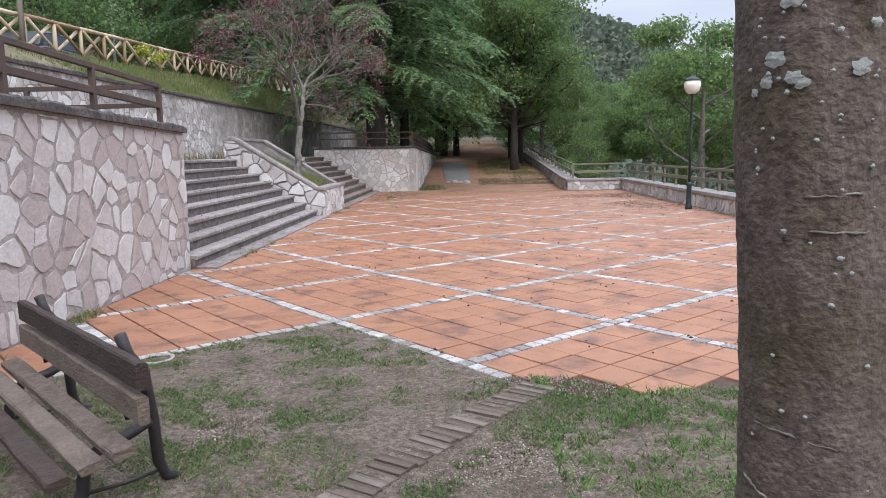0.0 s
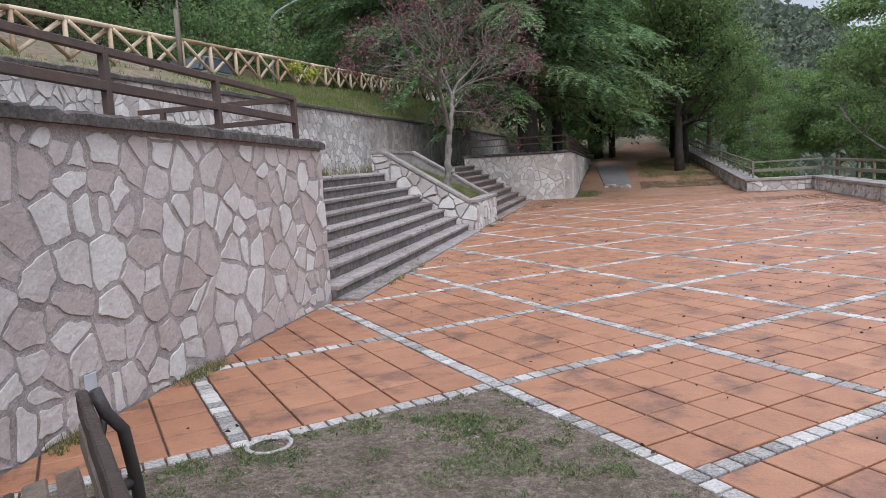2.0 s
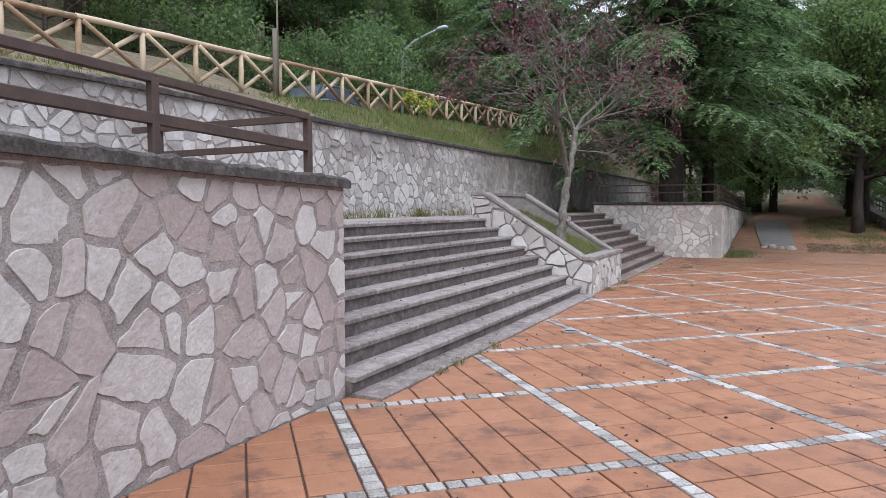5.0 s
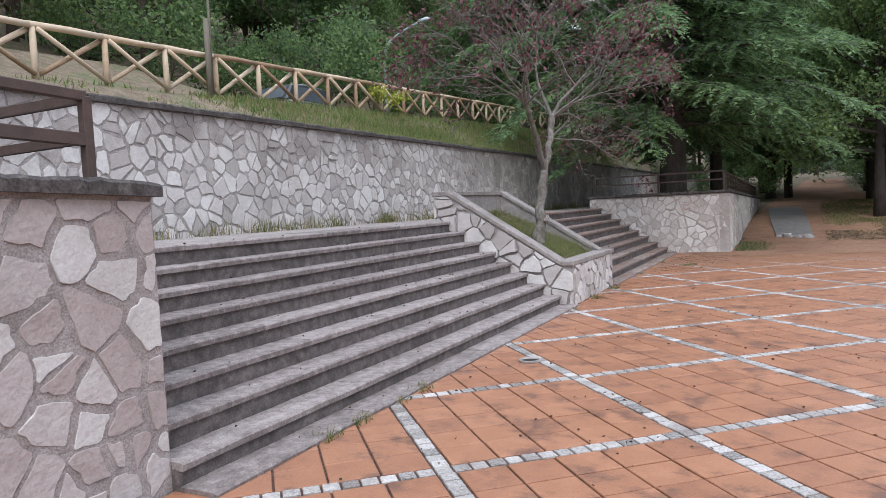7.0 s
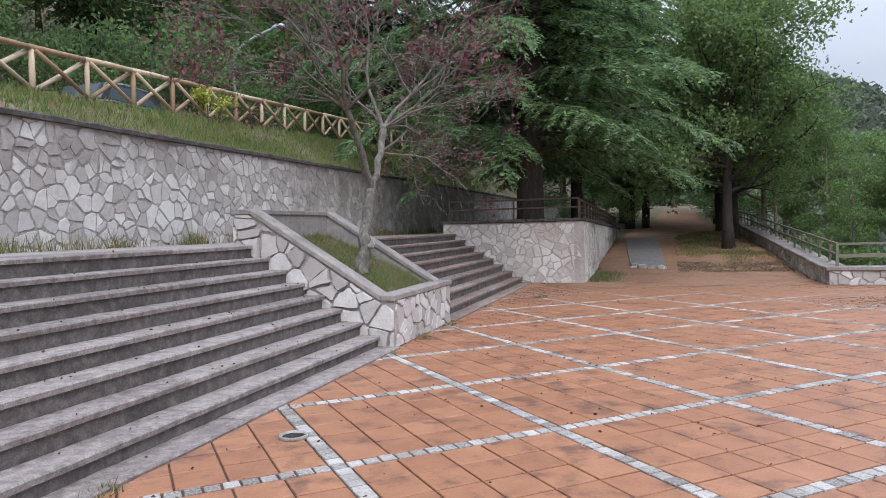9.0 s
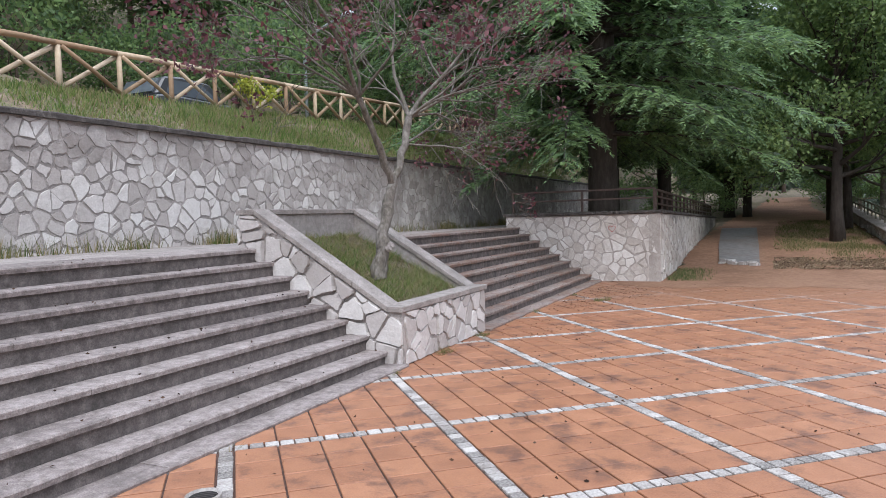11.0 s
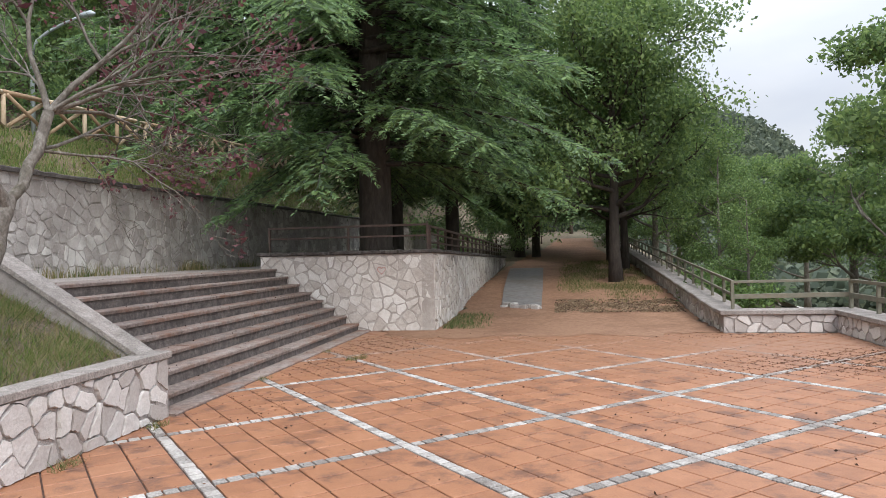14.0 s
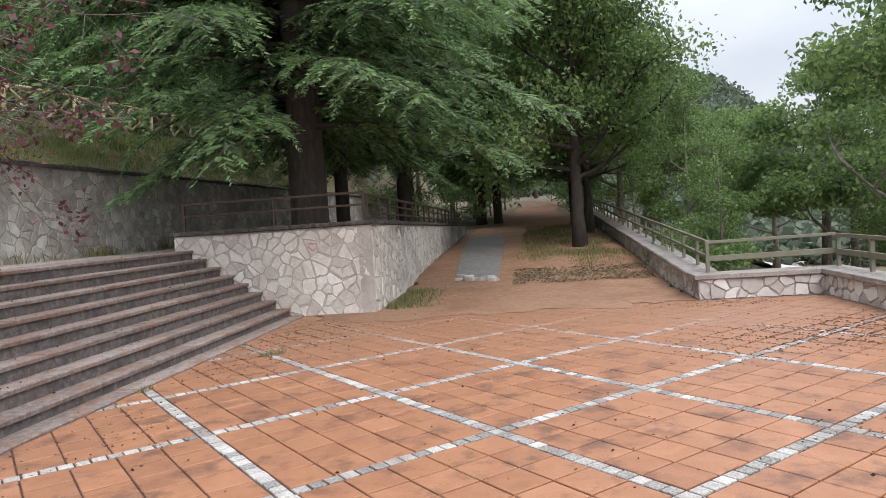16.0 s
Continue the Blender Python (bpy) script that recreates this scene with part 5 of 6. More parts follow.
def plum_tree():
    """The leaning, many-stemmed plum in the planter: grey bark, bare twigs, purple leaves at the ends."""
    rng = random.Random(31)
    nr = np.random.default_rng(31)
    e = empty("plum_tree", (-0.85, 8.55, 1.0))
    tagged(e, "sparse purple-leaved plum tree with grey bark in the planter", "tree")
    vs, fs, ends, twigs = [], [], [], []

    def limb(pts, r0, r1, sides=8):
        n = len(pts)
        if sides > 5:
            # gnarled: more rings, each a little off line and uneven in girth
            fine = [pts[0]]
            for a0, a1 in zip(pts, pts[1:]):
                fine += [a0.lerp(a1, f) + Vector((rng.uniform(-1, 1), rng.uniform(-1, 1), 0)) * r0 * 0.42 for f in (0.33, 0.67)] + [a1]
            pts, n = fine, len(fine)
            add_tube(vs, fs, pts, [(r0 + (r1 - r0) * k / (n - 1)) * rng.uniform(0.88, 1.16) for k in range(n)], sides, False)
            return
        add_tube(vs, fs, pts, [r0 + (r1 - r0) * k / (n - 1) for k in range(n)], sides, False)

    def spread(p, d, length, r, level):
        pts, cur, dd = [Vector(p)], Vector(p), Vector(d)
        for k in range(5):
            dd = (dd + Vector((rng.uniform(-.36, .36), rng.uniform(-.36, .36), rng.uniform(-.26, .22)))).normalized()
            cur = cur + dd * length / 5
            pts.append(cur.copy())
        limb(pts, r * 0.8, r * 0.22, 5 if level < 2 else 4)
        if level == 3:
            ends.append(pts[-1])
            for q in (2, 3, 4):
                nd = (dd + Vector((rng.uniform(-.8, .8), rng.uniform(-.8, .8), rng.uniform(-.4, .6)))).normalized()
                tip = pts[q] + nd * length * rng.uniform(0.35, 0.7)
                add_tube(vs, fs, [pts[q], pts[q].lerp(tip, 0.5) + Vector((rng.uniform(-.02, .02), rng.uniform(-.02, .02), rng.uniform(-.02, .02))), tip], [0.0045, 0.0035, 0.002], 3, False)
                twigs.append(tip)
            return
        for k in range(5 if level < 2 else 4):
            q = pts[rng.choice((2, 3, 4, 5))]
            nd = (dd * 1.1 + Vector((rng.uniform(-.9, .9), rng.uniform(-.9, .9), rng.uniform(-.4, .6)))).normalized()
            spread(q, nd, length * rng.uniform(0.55, 0.78), r * 0.48, level + 1)
    fork = Vector((0.0, 0.42, 1.15))
    limb([Vector((0, 0, -0.1)), Vector((0.02, 0.10, 0.35)), Vector((0, 0.28, 0.8)), fork], 0.10, 0.07, 10)
    limb([Vector((0.0, 0.02, -0.1)), Vector((0.02, 0.14, 0.32))], 0.08, 0.06, 8)
    a = Vector((0.0, 0.98, 2.15))
    limb([fork, Vector((0.02, 0.64, 1.5)), Vector((0, 0.86, 1.85)), a], 0.06, 0.048)
    b = Vector((0.0, -0.37, 2.24))
    limb([fork, Vector((0, 0.18, 1.55)), Vector((0, -0.08, 1.9)), b], 0.052, 0.036)
    for p, d, L, r in ((a, (0.15, 0.65, 0.75), 1.9, 0.05), (a, (-0.2, 0.15, 0.95), 1.7, 0.045), (a, (0.3, 0.9, 0.5), 1.9, 0.035), (a, (0.5, 0.3, 0.6), 1.1, 0.03),
                       (b, (-0.1, -0.75, 0.8), 2.1, 0.04), (b, (0.3, -0.3, 0.9), 1.2, 0.03), (b, (-0.3, -0.9, 0.3), 1.5, 0.025), (b, (0.2, -0.8, 0.45), 1.3, 0.03), (Vector((0, 0.78, 1.75)), (0.1, 0.95, 0.05), 1.8, 0.03), (Vector((0, 0.78, 1.75)), (0.35, 0.8, 0.2), 1.2, 0.024),
                       (a, (0.6, 0.7, 0.45), 1.5, 0.03), (a, (-0.7, 0.6, 0.5), 1.6, 0.03), (b, (0.6, -0.5, 0.5), 1.3, 0.028), (b, (-0.7, -0.4, 0.5), 1.5, 0.028), (a, (0.0, 1.0, 0.3), 1.8, 0.03)):
        spread(p, Vector(d).normalized(), L, r, 1)
    raw("trunk", vs, fs, M_bark_p, e, "", True)
    c = np.array([tuple(p) for p in ends])
    # leaves gather at the outer and upper ends; the inner twigs are bare
    far = np.abs(c[:, 1] - 0.4) + 0.5 * (c[:, 2] - 2.2)
    keep = nr.random(len(c)) < np.clip(0.10 + 0.36 * (far - 0.7), 0.05, 0.7)
    c = c[keep]
    pts = np.repeat(c, 26, axis=0) + nr.normal(size=(len(c) * 26, 3)) * 0.11
    tris("foliage", leaf_quads(pts, 0.08, nr, 0.2, 0.55), M_leaf_p, e, "purple leaves", True)
    vs2, fs2 = [], []
    for y, z in ((0.06, 0.30), (0.1, 0.34)):
        add_tube(vs2, fs2, [(0.10, y, z), (0.15, y, z + 0.02)], [0.045, 0.04], 10)
    raw("cut_stub", vs2, fs2, M_coping_l, e, "sawn branch stub")


plum_tree()


def near_tree():
    """The trunk beside the camera's first steps, with lichen on the bark and its crown out of sight overhead."""
    rng = random.Random(8)
    e = empty("street_tree", (3.963, -7.38, 0.0))
    tagged(e, "brown tree trunk with lichen patches in the grass", "tree")
    vs, fs = [], []
    sides, rows = 84, 190
    for k in range(rows + 1):
        z = -0.1 + 3.2 * k / rows
        lean = -0.015 * z
        for s in range(sides):
            an = 2 * math.pi * s / sides
            r = 0.135 + 0.07 * math.exp(-max(0, z) * 5) * (1 + 0.3 * math.sin(an * 4)) - 0.012 * (z - 1.2)
            r += 0.016 * noise.noise((math.cos(an) * 1.4, math.sin(an) * 1.4, z * 1.6)) + 0.006 * noise.noise((math.cos(an) * 6, math.sin(an) * 6, z * 7)) + 0.002 * noise.noise((math.cos(an) * 13, math.sin(an) * 13, z * 34)) + 0.0016 * noise.noise((math.cos(an) * 26, math.sin(an) * 26, z * 40)) - 0.0045 * max(0.0, 1 - abs(noise.noise((math.cos(an) * 5, math.sin(an) * 5, z * 3.1 + 7))) * 9)
            vs.append((r * math.cos(an) + lean + 0.02 * math.sin(z * 2.2), r * math.sin(an), z))
    for k in range(rows):
        for s in range(sides):
            t = (s + 1) % sides
            fs.append((k * sides + s, k * sides + t, (k + 1) * sides + t, (k + 1) * sides + s))
    raw("trunk", vs, fs, M_bark, e, "", True)
    tv, tf, ends = [], [], []
    for k in range(7):
        an = k * 0.9
        p = [Vector((0, 0, 3.0)), Vector((math.cos(an) * 0.7, math.sin(an) * 0.7, 4.0)), Vector((math.cos(an) * 1.6, math.sin(an) * 1.6, 4.9 + 0.2 * (k % 3)))]
        add_tube(tv, tf, p, [0.08, 0.05, 0.02], 7, False)
        ends += [p[1].lerp(p[2], f) for f in (0.4, 0.7, 1.0)]
    raw("limbs", tv, tf, M_bark, e, "", True)
    nr = np.random.default_rng(8)
    c = np.array([tuple(p) for p in ends])
    pts = np.repeat(c, 110, axis=0) + nr.normal(size=(len(c) * 110, 3)) * 0.42
    tris("crown", leaf_quads(pts, 0.11, nr, 0.1), M_leaf_a, e, "", True)
    # lichen patches: thin scabs seated on the bark, facing the path
    for k in range(64):
        an = math.radians(rng.uniform(195, 290))
        z = rng.choice((rng.uniform(1.45, 1.75), rng.uniform(0.5, 1.7), rng.uniform(1.2, 1.7))) if k > 12 else rng.uniform(1.52, 1.78)
        r0 = 0.138 - 0.012 * (z - 1.2) + 0.016 * noise.noise((math.cos(an) * 1.4, math.sin(an) * 1.4, z * 1.6)) + 0.004
        o = Vector((r0 * math.cos(an) - 0.015 * z + 0.02 * math.sin(z * 2.2), r0 * math.sin(an), z))
        tx, up, nn = Vector((-math.sin(an), math.cos(an), 0)), Vector((0, 0, 1)), Vector((math.cos(an), math.sin(an), 0))
        s = rng.uniform(0.0025, 0.006) if k > 12 else rng.uniform(0.008, 0.02)
        n = 15
        ring = []
        for q in range(n):
            a = 2 * math.pi * q / n
            rr = s * rng.uniform(0.7, 1.2)
            ring.append(o + tx * rr * math.cos(a) + up * rr * 0.8 * math.sin(a) - nn * 0.002)
        vs = [tuple(p) for p in ring] + [tuple(o + nn * 0.001)]
        raw("lichen", vs, [(q, (q + 1) % n, n) for q in range(n)], M_lichen, e, "pale grey lichen")
    # healed horizontal scars round the bark
    for z, a0, a1, rise in ((0.93, 196, 262, -0.02), (0.80, 226, 262, -0.008), (0.815, 190, 214, -0.03), (0.50, 200, 285, 0.0), (0.40, 200, 290, 0.012), (0.33, 205, 280, -0.01), (1.30, 240, 285, 0.0), (1.36, 238, 280, 0.006)):
        pts = []
        for q in range(13):
            an = math.radians(a0 + (a1 - a0) * q / 12)
            zz = z + rise * q / 12 + rng.uniform(-0.002, 0.002)
            r0 = 0.135 + 0.07 * math.exp(-zz * 5) * (1 + 0.3 * math.sin(an * 4)) - 0.012 * (zz - 1.2) + 0.016 * noise.noise((math.cos(an) * 1.4, math.sin(an) * 1.4, zz * 1.6))
            pts.append((r0 * math.cos(an) - 0.015 * zz + 0.02 * math.sin(zz * 2.2), r0 * math.sin(an), zz))
        tube("bark_scar", pts, [0.0008] + [rng.uniform(0.0012, 0.003) for _ in range(11)] + [0.0008], M_bark_p, e, 6, "healed horizontal scar")


near_tree()


# ---- grass and litter ----
def blades(name, pts, hgt, width, material, label, seed, bend=0.5, category="grass"):
    nr = np.random.default_rng(seed)
    p = np.asarray(pts, dtype=np.float64)
    n = len(p)
    an = nr.uniform(0, 2 * np.pi, n)
    h = hgt * nr.uniform(0.4, 1.3, n)
    sx = np.stack([np.cos(an), np.sin(an), np.zeros(n)], 1) * (width * nr.uniform(0.6, 1.3, n))[:, None]
    b = nr.uniform(0, 2 * np.pi, n)
    tip = p + np.stack([np.cos(b) * h * bend * nr.random(n), np.sin(b) * h * bend * nr.random(n), h], 1)
    ob = tris(name, np.stack([p - sx, p + sx, tip], 1), material)
    return tagged(ob, label, category, kind="stuff")


def scatter(n, x0, x1, y0, y1, zf, seed, dens=None, ok=None):
    nr = np.random.default_rng(seed)
    out = []
    tries = 0
    while len(out) < n and tries < n * 30:
        tries += 1
        x, y = nr.uniform(x0, x1), nr.uniform(y0, y1)
        if ok and not ok(x, y):
            continue
        if dens and nr.random() > dens(x, y):
            continue
        out.append((x, y, zf(x, y)))
    return out


def in_soil(x, y):
    i = ((x - LO[0]) * LU[0] + (y - LO[1]) * LU[1]) / PITCH
    j = ((x - LO[0]) * LV[0] + (y - LO[1]) * LV[1]) / PITCH
    if x > 3.4 and y < grass_edge(x):
        return True
    return i < -2.05 and j < -2.05


def lawn(x, y):
    n = 0.8 * noise.noise((x * 1.5, y * 1.5, 5.0)) + 0.8 * noise.noise((x * 5, y * 5, 2.0)) + 0.5 * noise.noise((x * 14, y * 14, 2.0))
    return max(0.02, min(1.0, 0.12 + 3.0 * n))


def off_bricks(x, y):
    # keep the brick row clear
    t = ((x - 3.72) * -0.527 + (y + 4.62) * -0.850)
    s = (x - 3.72) * 0.850 + (y + 4.62) * -0.527
    return not (0 < t < 2.5 and -0.16 < s < 0.06)


blades("grass", scatter(190000, -0.2, 9.0, -9.0, -2.2, lambda x, y: 0.012, 1, lawn, lambda x, y: in_soil(x, y) and off_bricks(x, y)), 0.022, 0.0042, M_grass, "short patchy green and dry grass", 1, 2.6)
blades("grass", scatter(16000, 3.7, 9.0, -6.4, -4.3, lambda x, y: 0.012, 2, lambda x, y: 0.04 + 1.3 * lawn(x + 3, y), lambda x, y: in_soil(x, y)), 0.034, 0.006, M_grass_f, "fresh green grass at the edge of the paving", 2, 1.8)
blades("grass", scatter(7000, -2.05, -0.28, S2 + 0.25, S3 - 0.25, lambda x, y: planter_z(x) - 0.01, 3, lambda x, y: 0.15 + max(0, 0.4 + 1.6 * noise.noise((x * 2.5, y * 2.5, 6)))), 0.12, 0.005, M_grass_b, "dry weedy grass in the planter", 3, 1.5)
blades("grass", scatter(5000, -2.05, -0.28, S2 + 0.25, S3 - 0.25, lambda x, y: planter_z(x) - 0.01, 31, lambda x, y: 0.2 + max(0, 0.4 + 1.6 * noise.noise((x * 2.5, y * 2.5, 16)))), 0.10, 0.004, M_grass_dry, "straw-coloured dry grass in the planter", 31, 1.8)
blades("grass", scatter(42000, -6.5, -4.8, -3, 40, lambda x, y: height(x, y) - 0.02, 4, lambda x, y: (0.10 + 0.9 * smooth(3, 13, y)) * max(0.04, 0.4 + 1.3 * noise.noise((x * 1.4, y * 0.8, 1)))), 0.10, 0.011, M_grass_b, "rough grass on the bank above the retaining wall", 4, 0.8)
blades("grass", scatter(32000, -6.4, -4.8, 7, 34, lambda x, y: height(x, y) - 0.02, 14, lambda x, y: 0.2 + max(0, noise.noise((x, y * 0.3, 8)))), 0.15, 0.012, M_grass_b, "green grass on the bank", 14, 0.8)
blades("grass", scatter(15000, 3.9, 6.95, 21.6, 36, lambda x, y: path_rise(y) + 0.03, 5, lambda x, y: smooth(0, 0.8, x - 3.7 - 0.02 * (y - 22)) * smooth(21.4, 25.5, y + 1.4 * noise.noise((x * 2, y * 2, 1))) * max(0, 1.3 * noise.noise((x * 1.1, y * 0.5, 4)) + 0.4)), 0.09, 0.008, M_grass_dry, "weeds on the verge", 5, 0.8)
blades("weeds", scatter(1600, 1.55, 2.6, 17.9, 20.6, lambda x, y: path_rise(y) + 0.01, 6, lambda x, y: max(0.05, 1 - (x - 1.5) / 1.1)), 0.10, 0.006, M_grass, "weeds at the foot of the platform wall", 6, 0.9, "weeds")
blades("weeds", scatter(2600, RET + 0.02, RET + 0.42, 0.2, 26, lambda x, y: ZL - 0.012, 7, lambda x, y: max(0, noise.noise((0, y * 1.1, 3)) + 0.15) * (1.2 - (x - RET) / 0.42)), 0.24, 0.006, M_grass_dry, "weeds along the foot of the retaining wall", 7, 0.5, "weeds")
blades("weeds", scatter(420, 0.06, 0.2, 0.0, 17, lambda x, y: 0.0, 8, lambda x, y: max(0, noise.noise((4, y * 1.6, 3)) - 0.25) * 3), 0.06, 0.004, M_grass_dry, "small weeds in the joint below the stairs", 8, 1.4, "weeds")
blades("weeds", scatter(700, -0.27, -0.10, -8, -0.1, lambda x, y: 0.0, 9, lambda x, y: max(0, noise.noise((9, y * 1.3, 3)))), 0.06, 0.004, M_grass_dry, "small weeds at the foot of the terrace wall", 9, 1.2, "weeds")


for tx, ty in ((0.07, 2.5), (0.06, 1.16), (0.06, 1.58), (0.85, 13.9), (0.95, 14.05), (-0.19, -3.95), (-0.17, -4.1)):
    blades("weeds", scatter(70, tx - 0.09, tx + 0.09, ty - 0.11, ty + 0.11, lambda x, y: 0.0, int(abs(tx * 100 + ty * 10))), 0.07, 0.005, M_grass_dry, "small tuft of weeds in a paving joint", 5, 1.3, "weeds")


def litter():
    nr = np.random.default_rng(12)
    pts = np.array(scatter(520, 0.2, 9.0, -4, 17.5, lambda x, y: 0.008, 12, lambda x, y: 0.2 + max(0, noise.noise((x * .7, y * .7, 1))), lambda x, y: not in_soil(x, y)))
    tagged(tris("fallen_leaves", leaf_quads(pts, 0.032, nr, 0, 0.6, 0.85), M_debris, None, "", True), "scattered small dead leaves on the paving", "leaves", kind="stuff")
    st = np.array(scatter(300, -2.4, 0, S1, S4, lambda x, y: 0, 13))
    st[:, 2] = RISE * np.clip(np.ceil((-st[:, 0] - 0.18) / TREAD), 0, 8) + 0.008
    st[st[:, 2] < 0.05, 2] = 0.038
    st = st[(st[:, 1] < S2) | (st[:, 1] > S3)]
    tagged(tris("fallen_leaves", leaf_quads(st, 0.028, nr, 0, 0.6, 0.9), M_debris, None, "", True), "dead leaves on the steps", "leaves", kind="stuff")
    gp = np.array(scatter(150000, -0.2, 4.2, -9, -2.4, lambda x, y: 0.012, 14, lambda x, y: 0.5 + 0.8 * noise.noise((x * 1.1, y * 1.1, 9)), in_soil))
    tagged(tris("gravel", leaf_quads(gp, 0.0115, nr, 0, 0.8, 0.5), M_gravel, None, "", True), "fine pale grit in the trodden soil", "gravel", kind="stuff")


litter()


def joint_dirt():
    """Dark needles and dirt gathered along the tile joints towards the valley wall and the north end."""
    nr = np.random.default_rng(41)
    step = (PITCH - BAND) / 5

    def dens(x, y):
        a = ((x - LO[0]) * LU[0] + (y - LO[1]) * LU[1]) % PITCH - BAND / 2
        b = ((x - LO[0]) * LV[0] + (y - LO[1]) * LV[1]) % PITCH - BAND / 2
        off = min(abs((a + step / 2) % step - step / 2), abs((b + step / 2) % step - step / 2))
        where = max(smooth(5.4, 8.6, x) * smooth(6, 12, y), 0.4 * smooth(2.5, 0.4, x) * smooth(8, 12, y), 0.012)
        return where * max(0, 0.25 + 1.6 * noise.noise((x * 0.55, y * 0.55, 12))) * (1.0 if off < 0.02 else 0.07)
    pts = np.array(scatter(13000, 0.2, 9.0, -1.0, 17.0, lambda x, y: 0.007, 42, dens, lambda x, y: not in_soil(x, y)))
    tagged(tris("needle_litter", leaf_quads(pts, 0.03, nr, 0, 0.3, 0.95), M_needle_litter, None, "", True), "dark needles and dirt caught in the tile joints", "leaves", kind="stuff")


joint_dirt()


def paper_scrap():
    """A crumpled white paper scrap in the grass beside the trunk."""
    rng = random.Random(3)
    bm = bmesh.new()
    bmesh.ops.create_icosphere(bm, subdivisions=2, radius=0.04)
    for v in bm.verts:
        f = 1 + 0.5 * noise.noise(v.co * 40) + rng.uniform(-0.12, 0.12)
        v.co = Vector((v.co.x * f * 0.9 + 4.79, v.co.y * f * 1.2 - 5.43, 0.038 + v.co.z * f * 0.75))
    tagged(part("paper_scrap", bm, M_plate), "crumpled white paper scrap lying in the grass", "litter")


paper_scrap()


def verge_litter():
    """Dry leaves and straw along the front of the verge."""
    nr = np.random.default_rng(21)
    lp = np.array(scatter(5200, 3.9, 7.0, 20.6, 22.6, lambda x, y: path_rise(y) + 0.045, 23, lambda x, y: max(0.05, 0.5 + noise.noise((x * 1.5, y * 1.5, 2)))))
    tagged(tris("leaf_litter", leaf_quads(lp, 0.06, nr, 0, 0.5, 0.8), M_litter, None, "", True), "dry straw-coloured leaf litter on the verge", "leaves", kind="stuff")


verge_litter()

shrub = branch_tree("yellow_shrub", 0.75, 0.02, 0.45, M_leaf_y, M_bark, 206, 26, 22, 0.08, 0.12, 0.1, "small yellow-leaved shrub by the fence", "shrub")
set_at(shrub, -6.2, 12.5, height(-6.2, 12.5))
fern = branch_tree("bush", 1.5, 0.03, 0.9, M_leaf_l, M_bark, 207, 60, 24, 0.12, 0.22, 0.05, "bright green bush behind the low wall", "bush")
copies(fern, [(8.3, 21.4, -0.7, 0, 1.0), (8.5, 22.8, -0.7, 90, 1.0), (8.2, 25, -0.2, 180, 0.8), (10.9, 15.2, -1.8, 270, 0.9)], "bushes behind the low wall")


# ---- parked car on the road ----
def car():
    e = empty("parked_car", (-10.9, 15.4, fence_z(15.4) - 0.10))
    tagged(e, "dark grey parked hatchback on the road behind the fence", "car")
    side = [(-1.95, 0.28), (-1.98, 0.62), (-1.85, 0.86), (-1.45, 0.92), (0.75, 0.90), (1.85, 0.74), (2.0, 0.55), (1.98, 0.28)]
    prism("body", [(a, b) for a, b in side], -0.83, 0.83, "x", M_carpaint, e, bevel=0.05)
    prism("cabin", [(-1.8, 0.88), (-1.5, 1.38), (-0.9, 1.45), (0.1, 1.42), (0.85, 0.9)], -0.70, 0.70, "x", M_carpaint, e, bevel=0.05)
    prism("rear_window", [(-1.80, 0.97), (-1.57, 1.33), (-1.545, 1.31), (-1.77, 0.95)], -0.58, 0.58, "x", M_carglass, e)
    for s in (-1, 1):
        prism("side_window", [(-1.45, 0.96), (-1.3, 1.32), (-0.2, 1.35), (0.45, 0.96)], s * 0.705 - 0.004, s * 0.705 + 0.004, "x", M_carglass, e)
        box("tail_light", (s * 0.70 - 0.07, -1.99, 0.68), (s * 0.70 + 0.07, -1.90, 0.80), M_tail, e, 0.01)
        for y in (-1.25, 1.25):
            vs, fs = [], []
            add_tube(vs, fs, [(s * 0.68, y, 0.31), (s * 0.86, y, 0.31)], [0.31, 0.31], 18)
            w = raw("wheel", vs, fs, M_rubber, e)
            vs, fs = [], []
            add_tube(vs, fs, [(s * 0.855, y, 0.31), (s * 0.868, y, 0.31)], [0.20, 0.18], 14)
            raw("rim", vs, fs, M_galv, w)
    box("number_plate", (-0.25, -2.005, 0.5), (0.25, -1.975, 0.61), M_plate, e)


car()


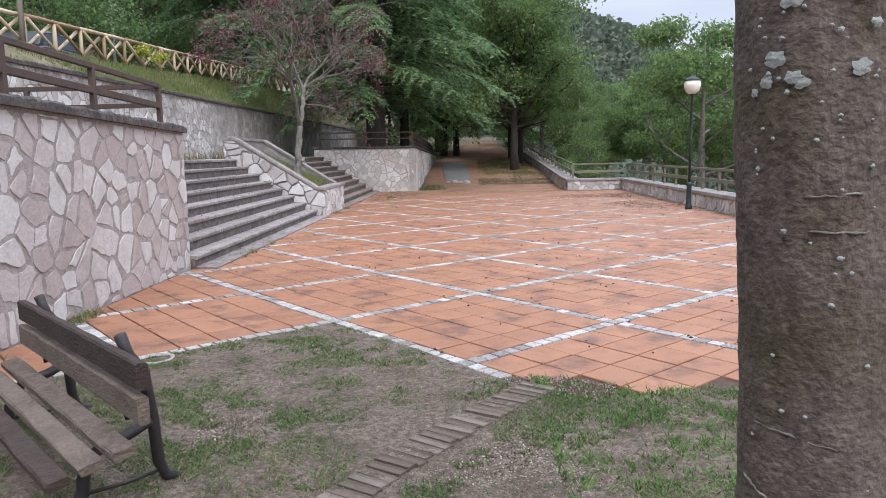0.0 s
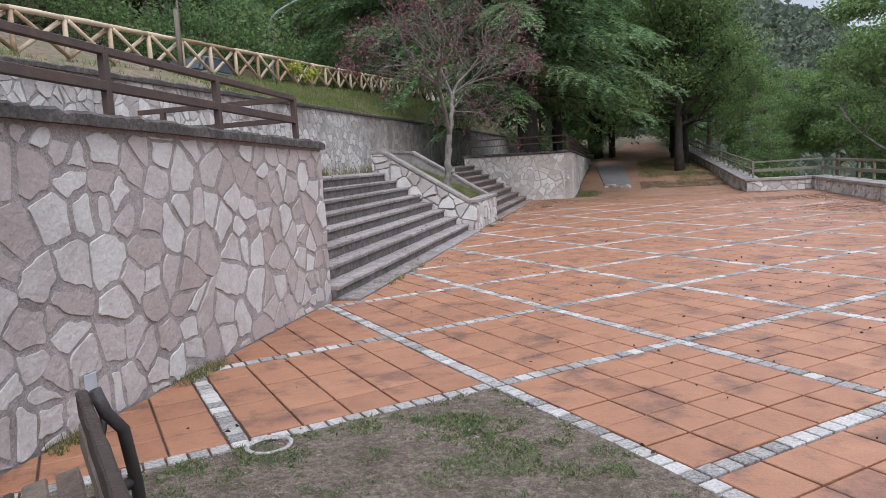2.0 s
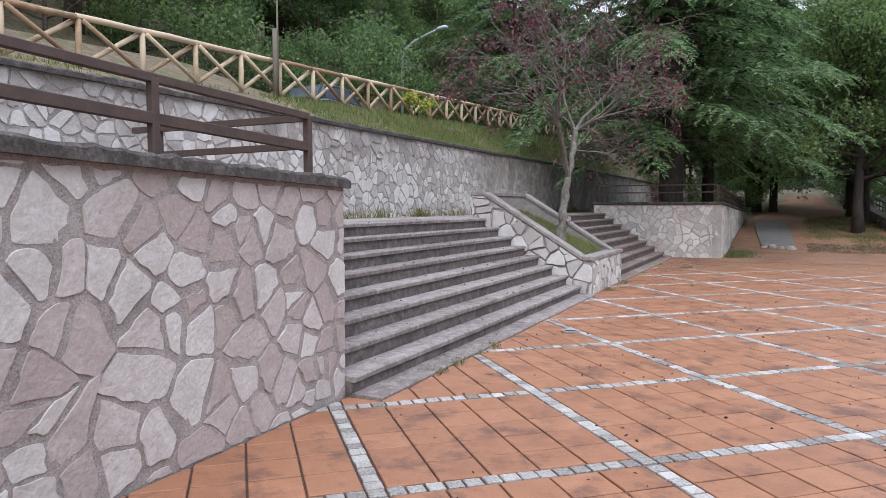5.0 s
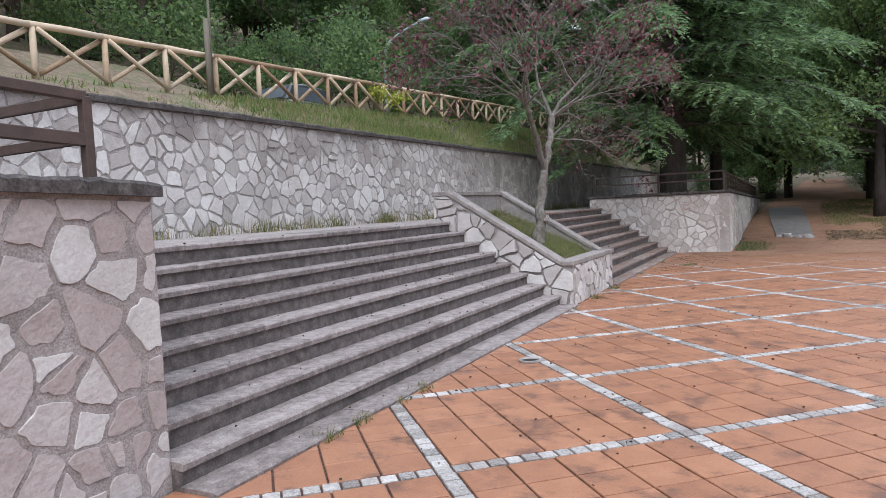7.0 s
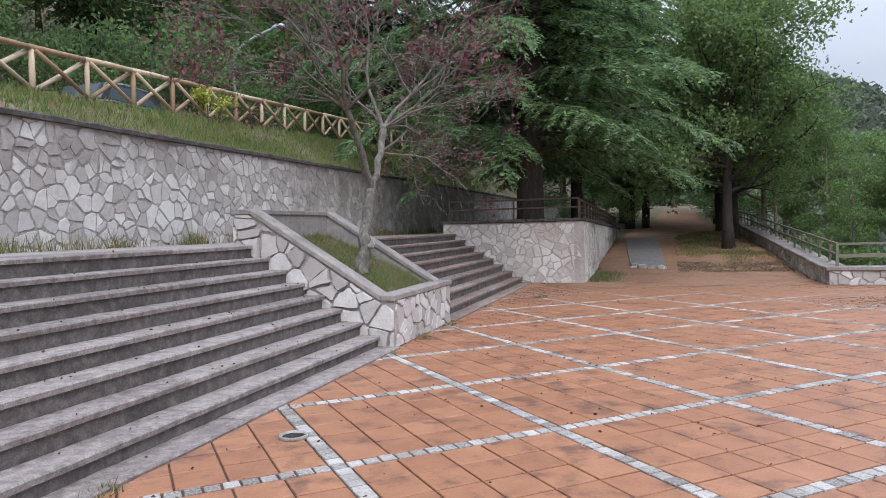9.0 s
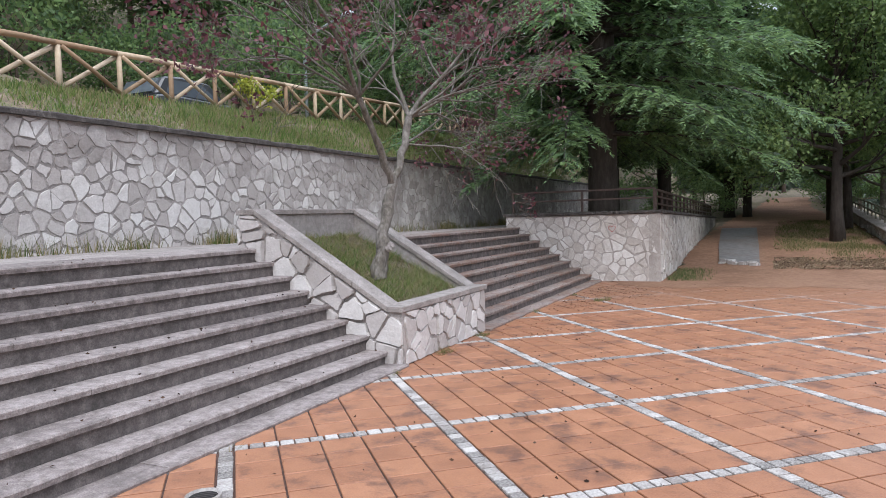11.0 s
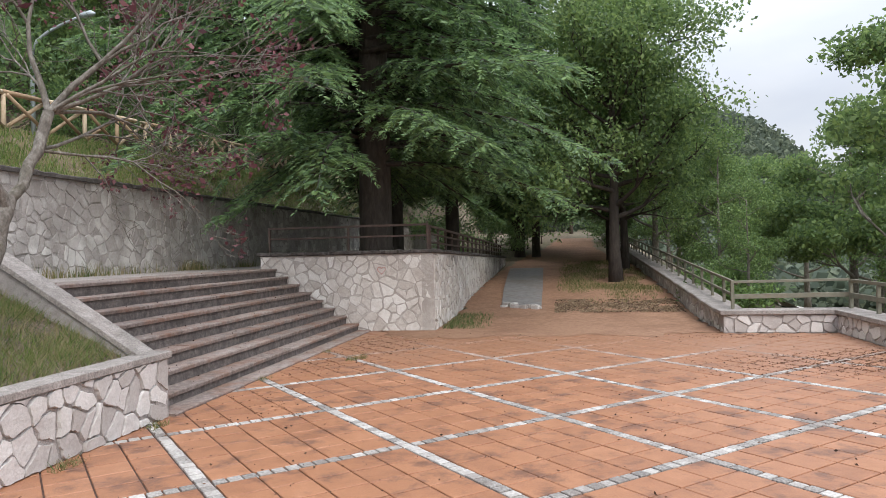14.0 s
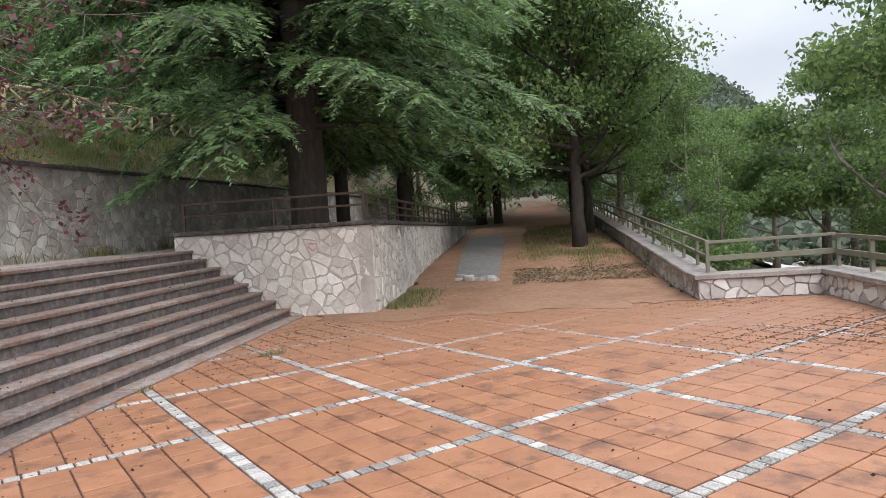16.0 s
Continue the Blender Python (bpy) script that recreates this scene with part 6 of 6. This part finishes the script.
# ---- paving, piece by piece ----
def paving():
    bed = sheet("paving", [(-0.26, -10), (9.1, -10), (9.1, 17.2), (7.2, 17.2), (7.2, 18.6), (-0.26, 18.6)], lambda x, y: -0.014, M_bed, "terracotta tiled square with white stone bands set diagonally", "paving", wobble=0.0)
    rng = random.Random(90)
    limits = [(-1, 0, 0.255), (1, 0, 9.09), (0, 1, 18.4), (0, -1, 8.5)]
    store = {"tile": [0, [], []], "sett": [0, [], []]}

    def put(kind, poly, top):
        for nx, ny, c in limits:
            if len(poly) > 2:
                poly = clip(poly, nx, ny, c)
        if len(poly) < 3 or abs(area(poly)) < 0.0012:
            return
        n = len(poly)
        cx, cy = sum(p[0] for p in poly) / n, sum(p[1] for p in poly) / n
        if in_soil(cx, cy) and (kind == "tile" or not (cx < 3.5 and math.hypot(cx - 1, cy + 4) < 9 and not in_soil(cx, cy + 0.12))):
            return
        if cx > 7.1 and cy > 17.2:
            return
        ix = 0.006
        tx, ty = rng.uniform(-0.004, 0.004), rng.uniform(-0.004, 0.004)
        vs = [(p[0], p[1], -0.02) for p in poly] + [(p[0], p[1], top - 0.004) for p in poly]
        for p in poly:
            d = max(0.01, math.dist(p, (cx, cy)))
            x, y = p[0] + (cx - p[0]) / d * ix, p[1] + (cy - p[1]) / d * ix
            vs.append((x, y, top + tx * (x - cx) + ty * (y - cy)))
        fs = [(k, (k + 1) % n, n + (k + 1) % n, n + k) for k in range(n)]
        fs += [(n + k, n + (k + 1) % n, 2 * n + (k + 1) % n, 2 * n + k) for k in range(n)]
        fs.append(tuple(2 * n + k for k in range(n)))
        s = store[kind]
        near = 0.0 < cy < 11.5 and 0 < cx < 5.2 if kind == "tile" else 0.5 < cy < 8.5 and 0 < cx < 3.9
        if near and s[0] < 295:
            raw(kind, vs, fs, M_tile if kind == "tile" else M_sett, bed)
            s[0] += 1
        else:
            b = len(s[1])
            s[1].extend(vs)
            s[2].extend(tuple(b + q for q in f) for f in fs)

    def world2(a, b):
        return (LO[0] + a * LU[0] + b * LV[0], LO[1] + a * LU[1] + b * LV[1])
    inner = PITCH - BAND
    t = inner / 5
    for i in range(-9, 14):
        for j in range(-10, 14):
            c = lat(i + 0.5, j + 0.5)
            if not (-2.5 < c[0] < 11.5 and -10.5 < c[1] < 20.5):
                continue
            a0, b0 = i * PITCH + BAND / 2, j * PITCH + BAND / 2
            for p in range(5):
                for q in range(5):
                    g = 0.007
                    x0, x1 = a0 + p * t + g, a0 + (p + 1) * t - g
                    y0, y1 = b0 + q * t + g, b0 + (q + 1) * t - g
                    put("tile", [world2(x0, y0), world2(x1, y0), world2(x1, y1), world2(x0, y1)], rng.uniform(-0.002, 0.002))
            # white setts of the two bands that meet at this corner
            m = 15
            for k in range(m):
                s0 = -BAND / 2 + PITCH * k / m
                s1 = s0 + PITCH / m
                g = rng.uniform(0.005, 0.010)
                h = BAND / 2 - rng.uniform(0.006, 0.014)
                put("sett", [world2(i * PITCH + s0 + g, j * PITCH - h), world2(i * PITCH + s1 - g, j * PITCH - h), world2(i * PITCH + s1 - g, j * PITCH + h), world2(i * PITCH + s0 + g, j * PITCH + h)], rng.uniform(-0.001, 0.004))
                if k > 0:
                    put("sett", [world2(i * PITCH - h, j * PITCH + s0 + g), world2(i * PITCH + h, j * PITCH + s0 + g), world2(i * PITCH + h, j * PITCH + s1 - g), world2(i * PITCH - h, j * PITCH + s1 - g)], rng.uniform(-0.001, 0.004))
    for kind, nm, m in (("tile", "tiles", M_tile_j), ("sett", "setts", M_sett_j)):
        tagged(raw(nm, store[kind][1], store[kind][2], m, bed), kind="stuff")


paving()
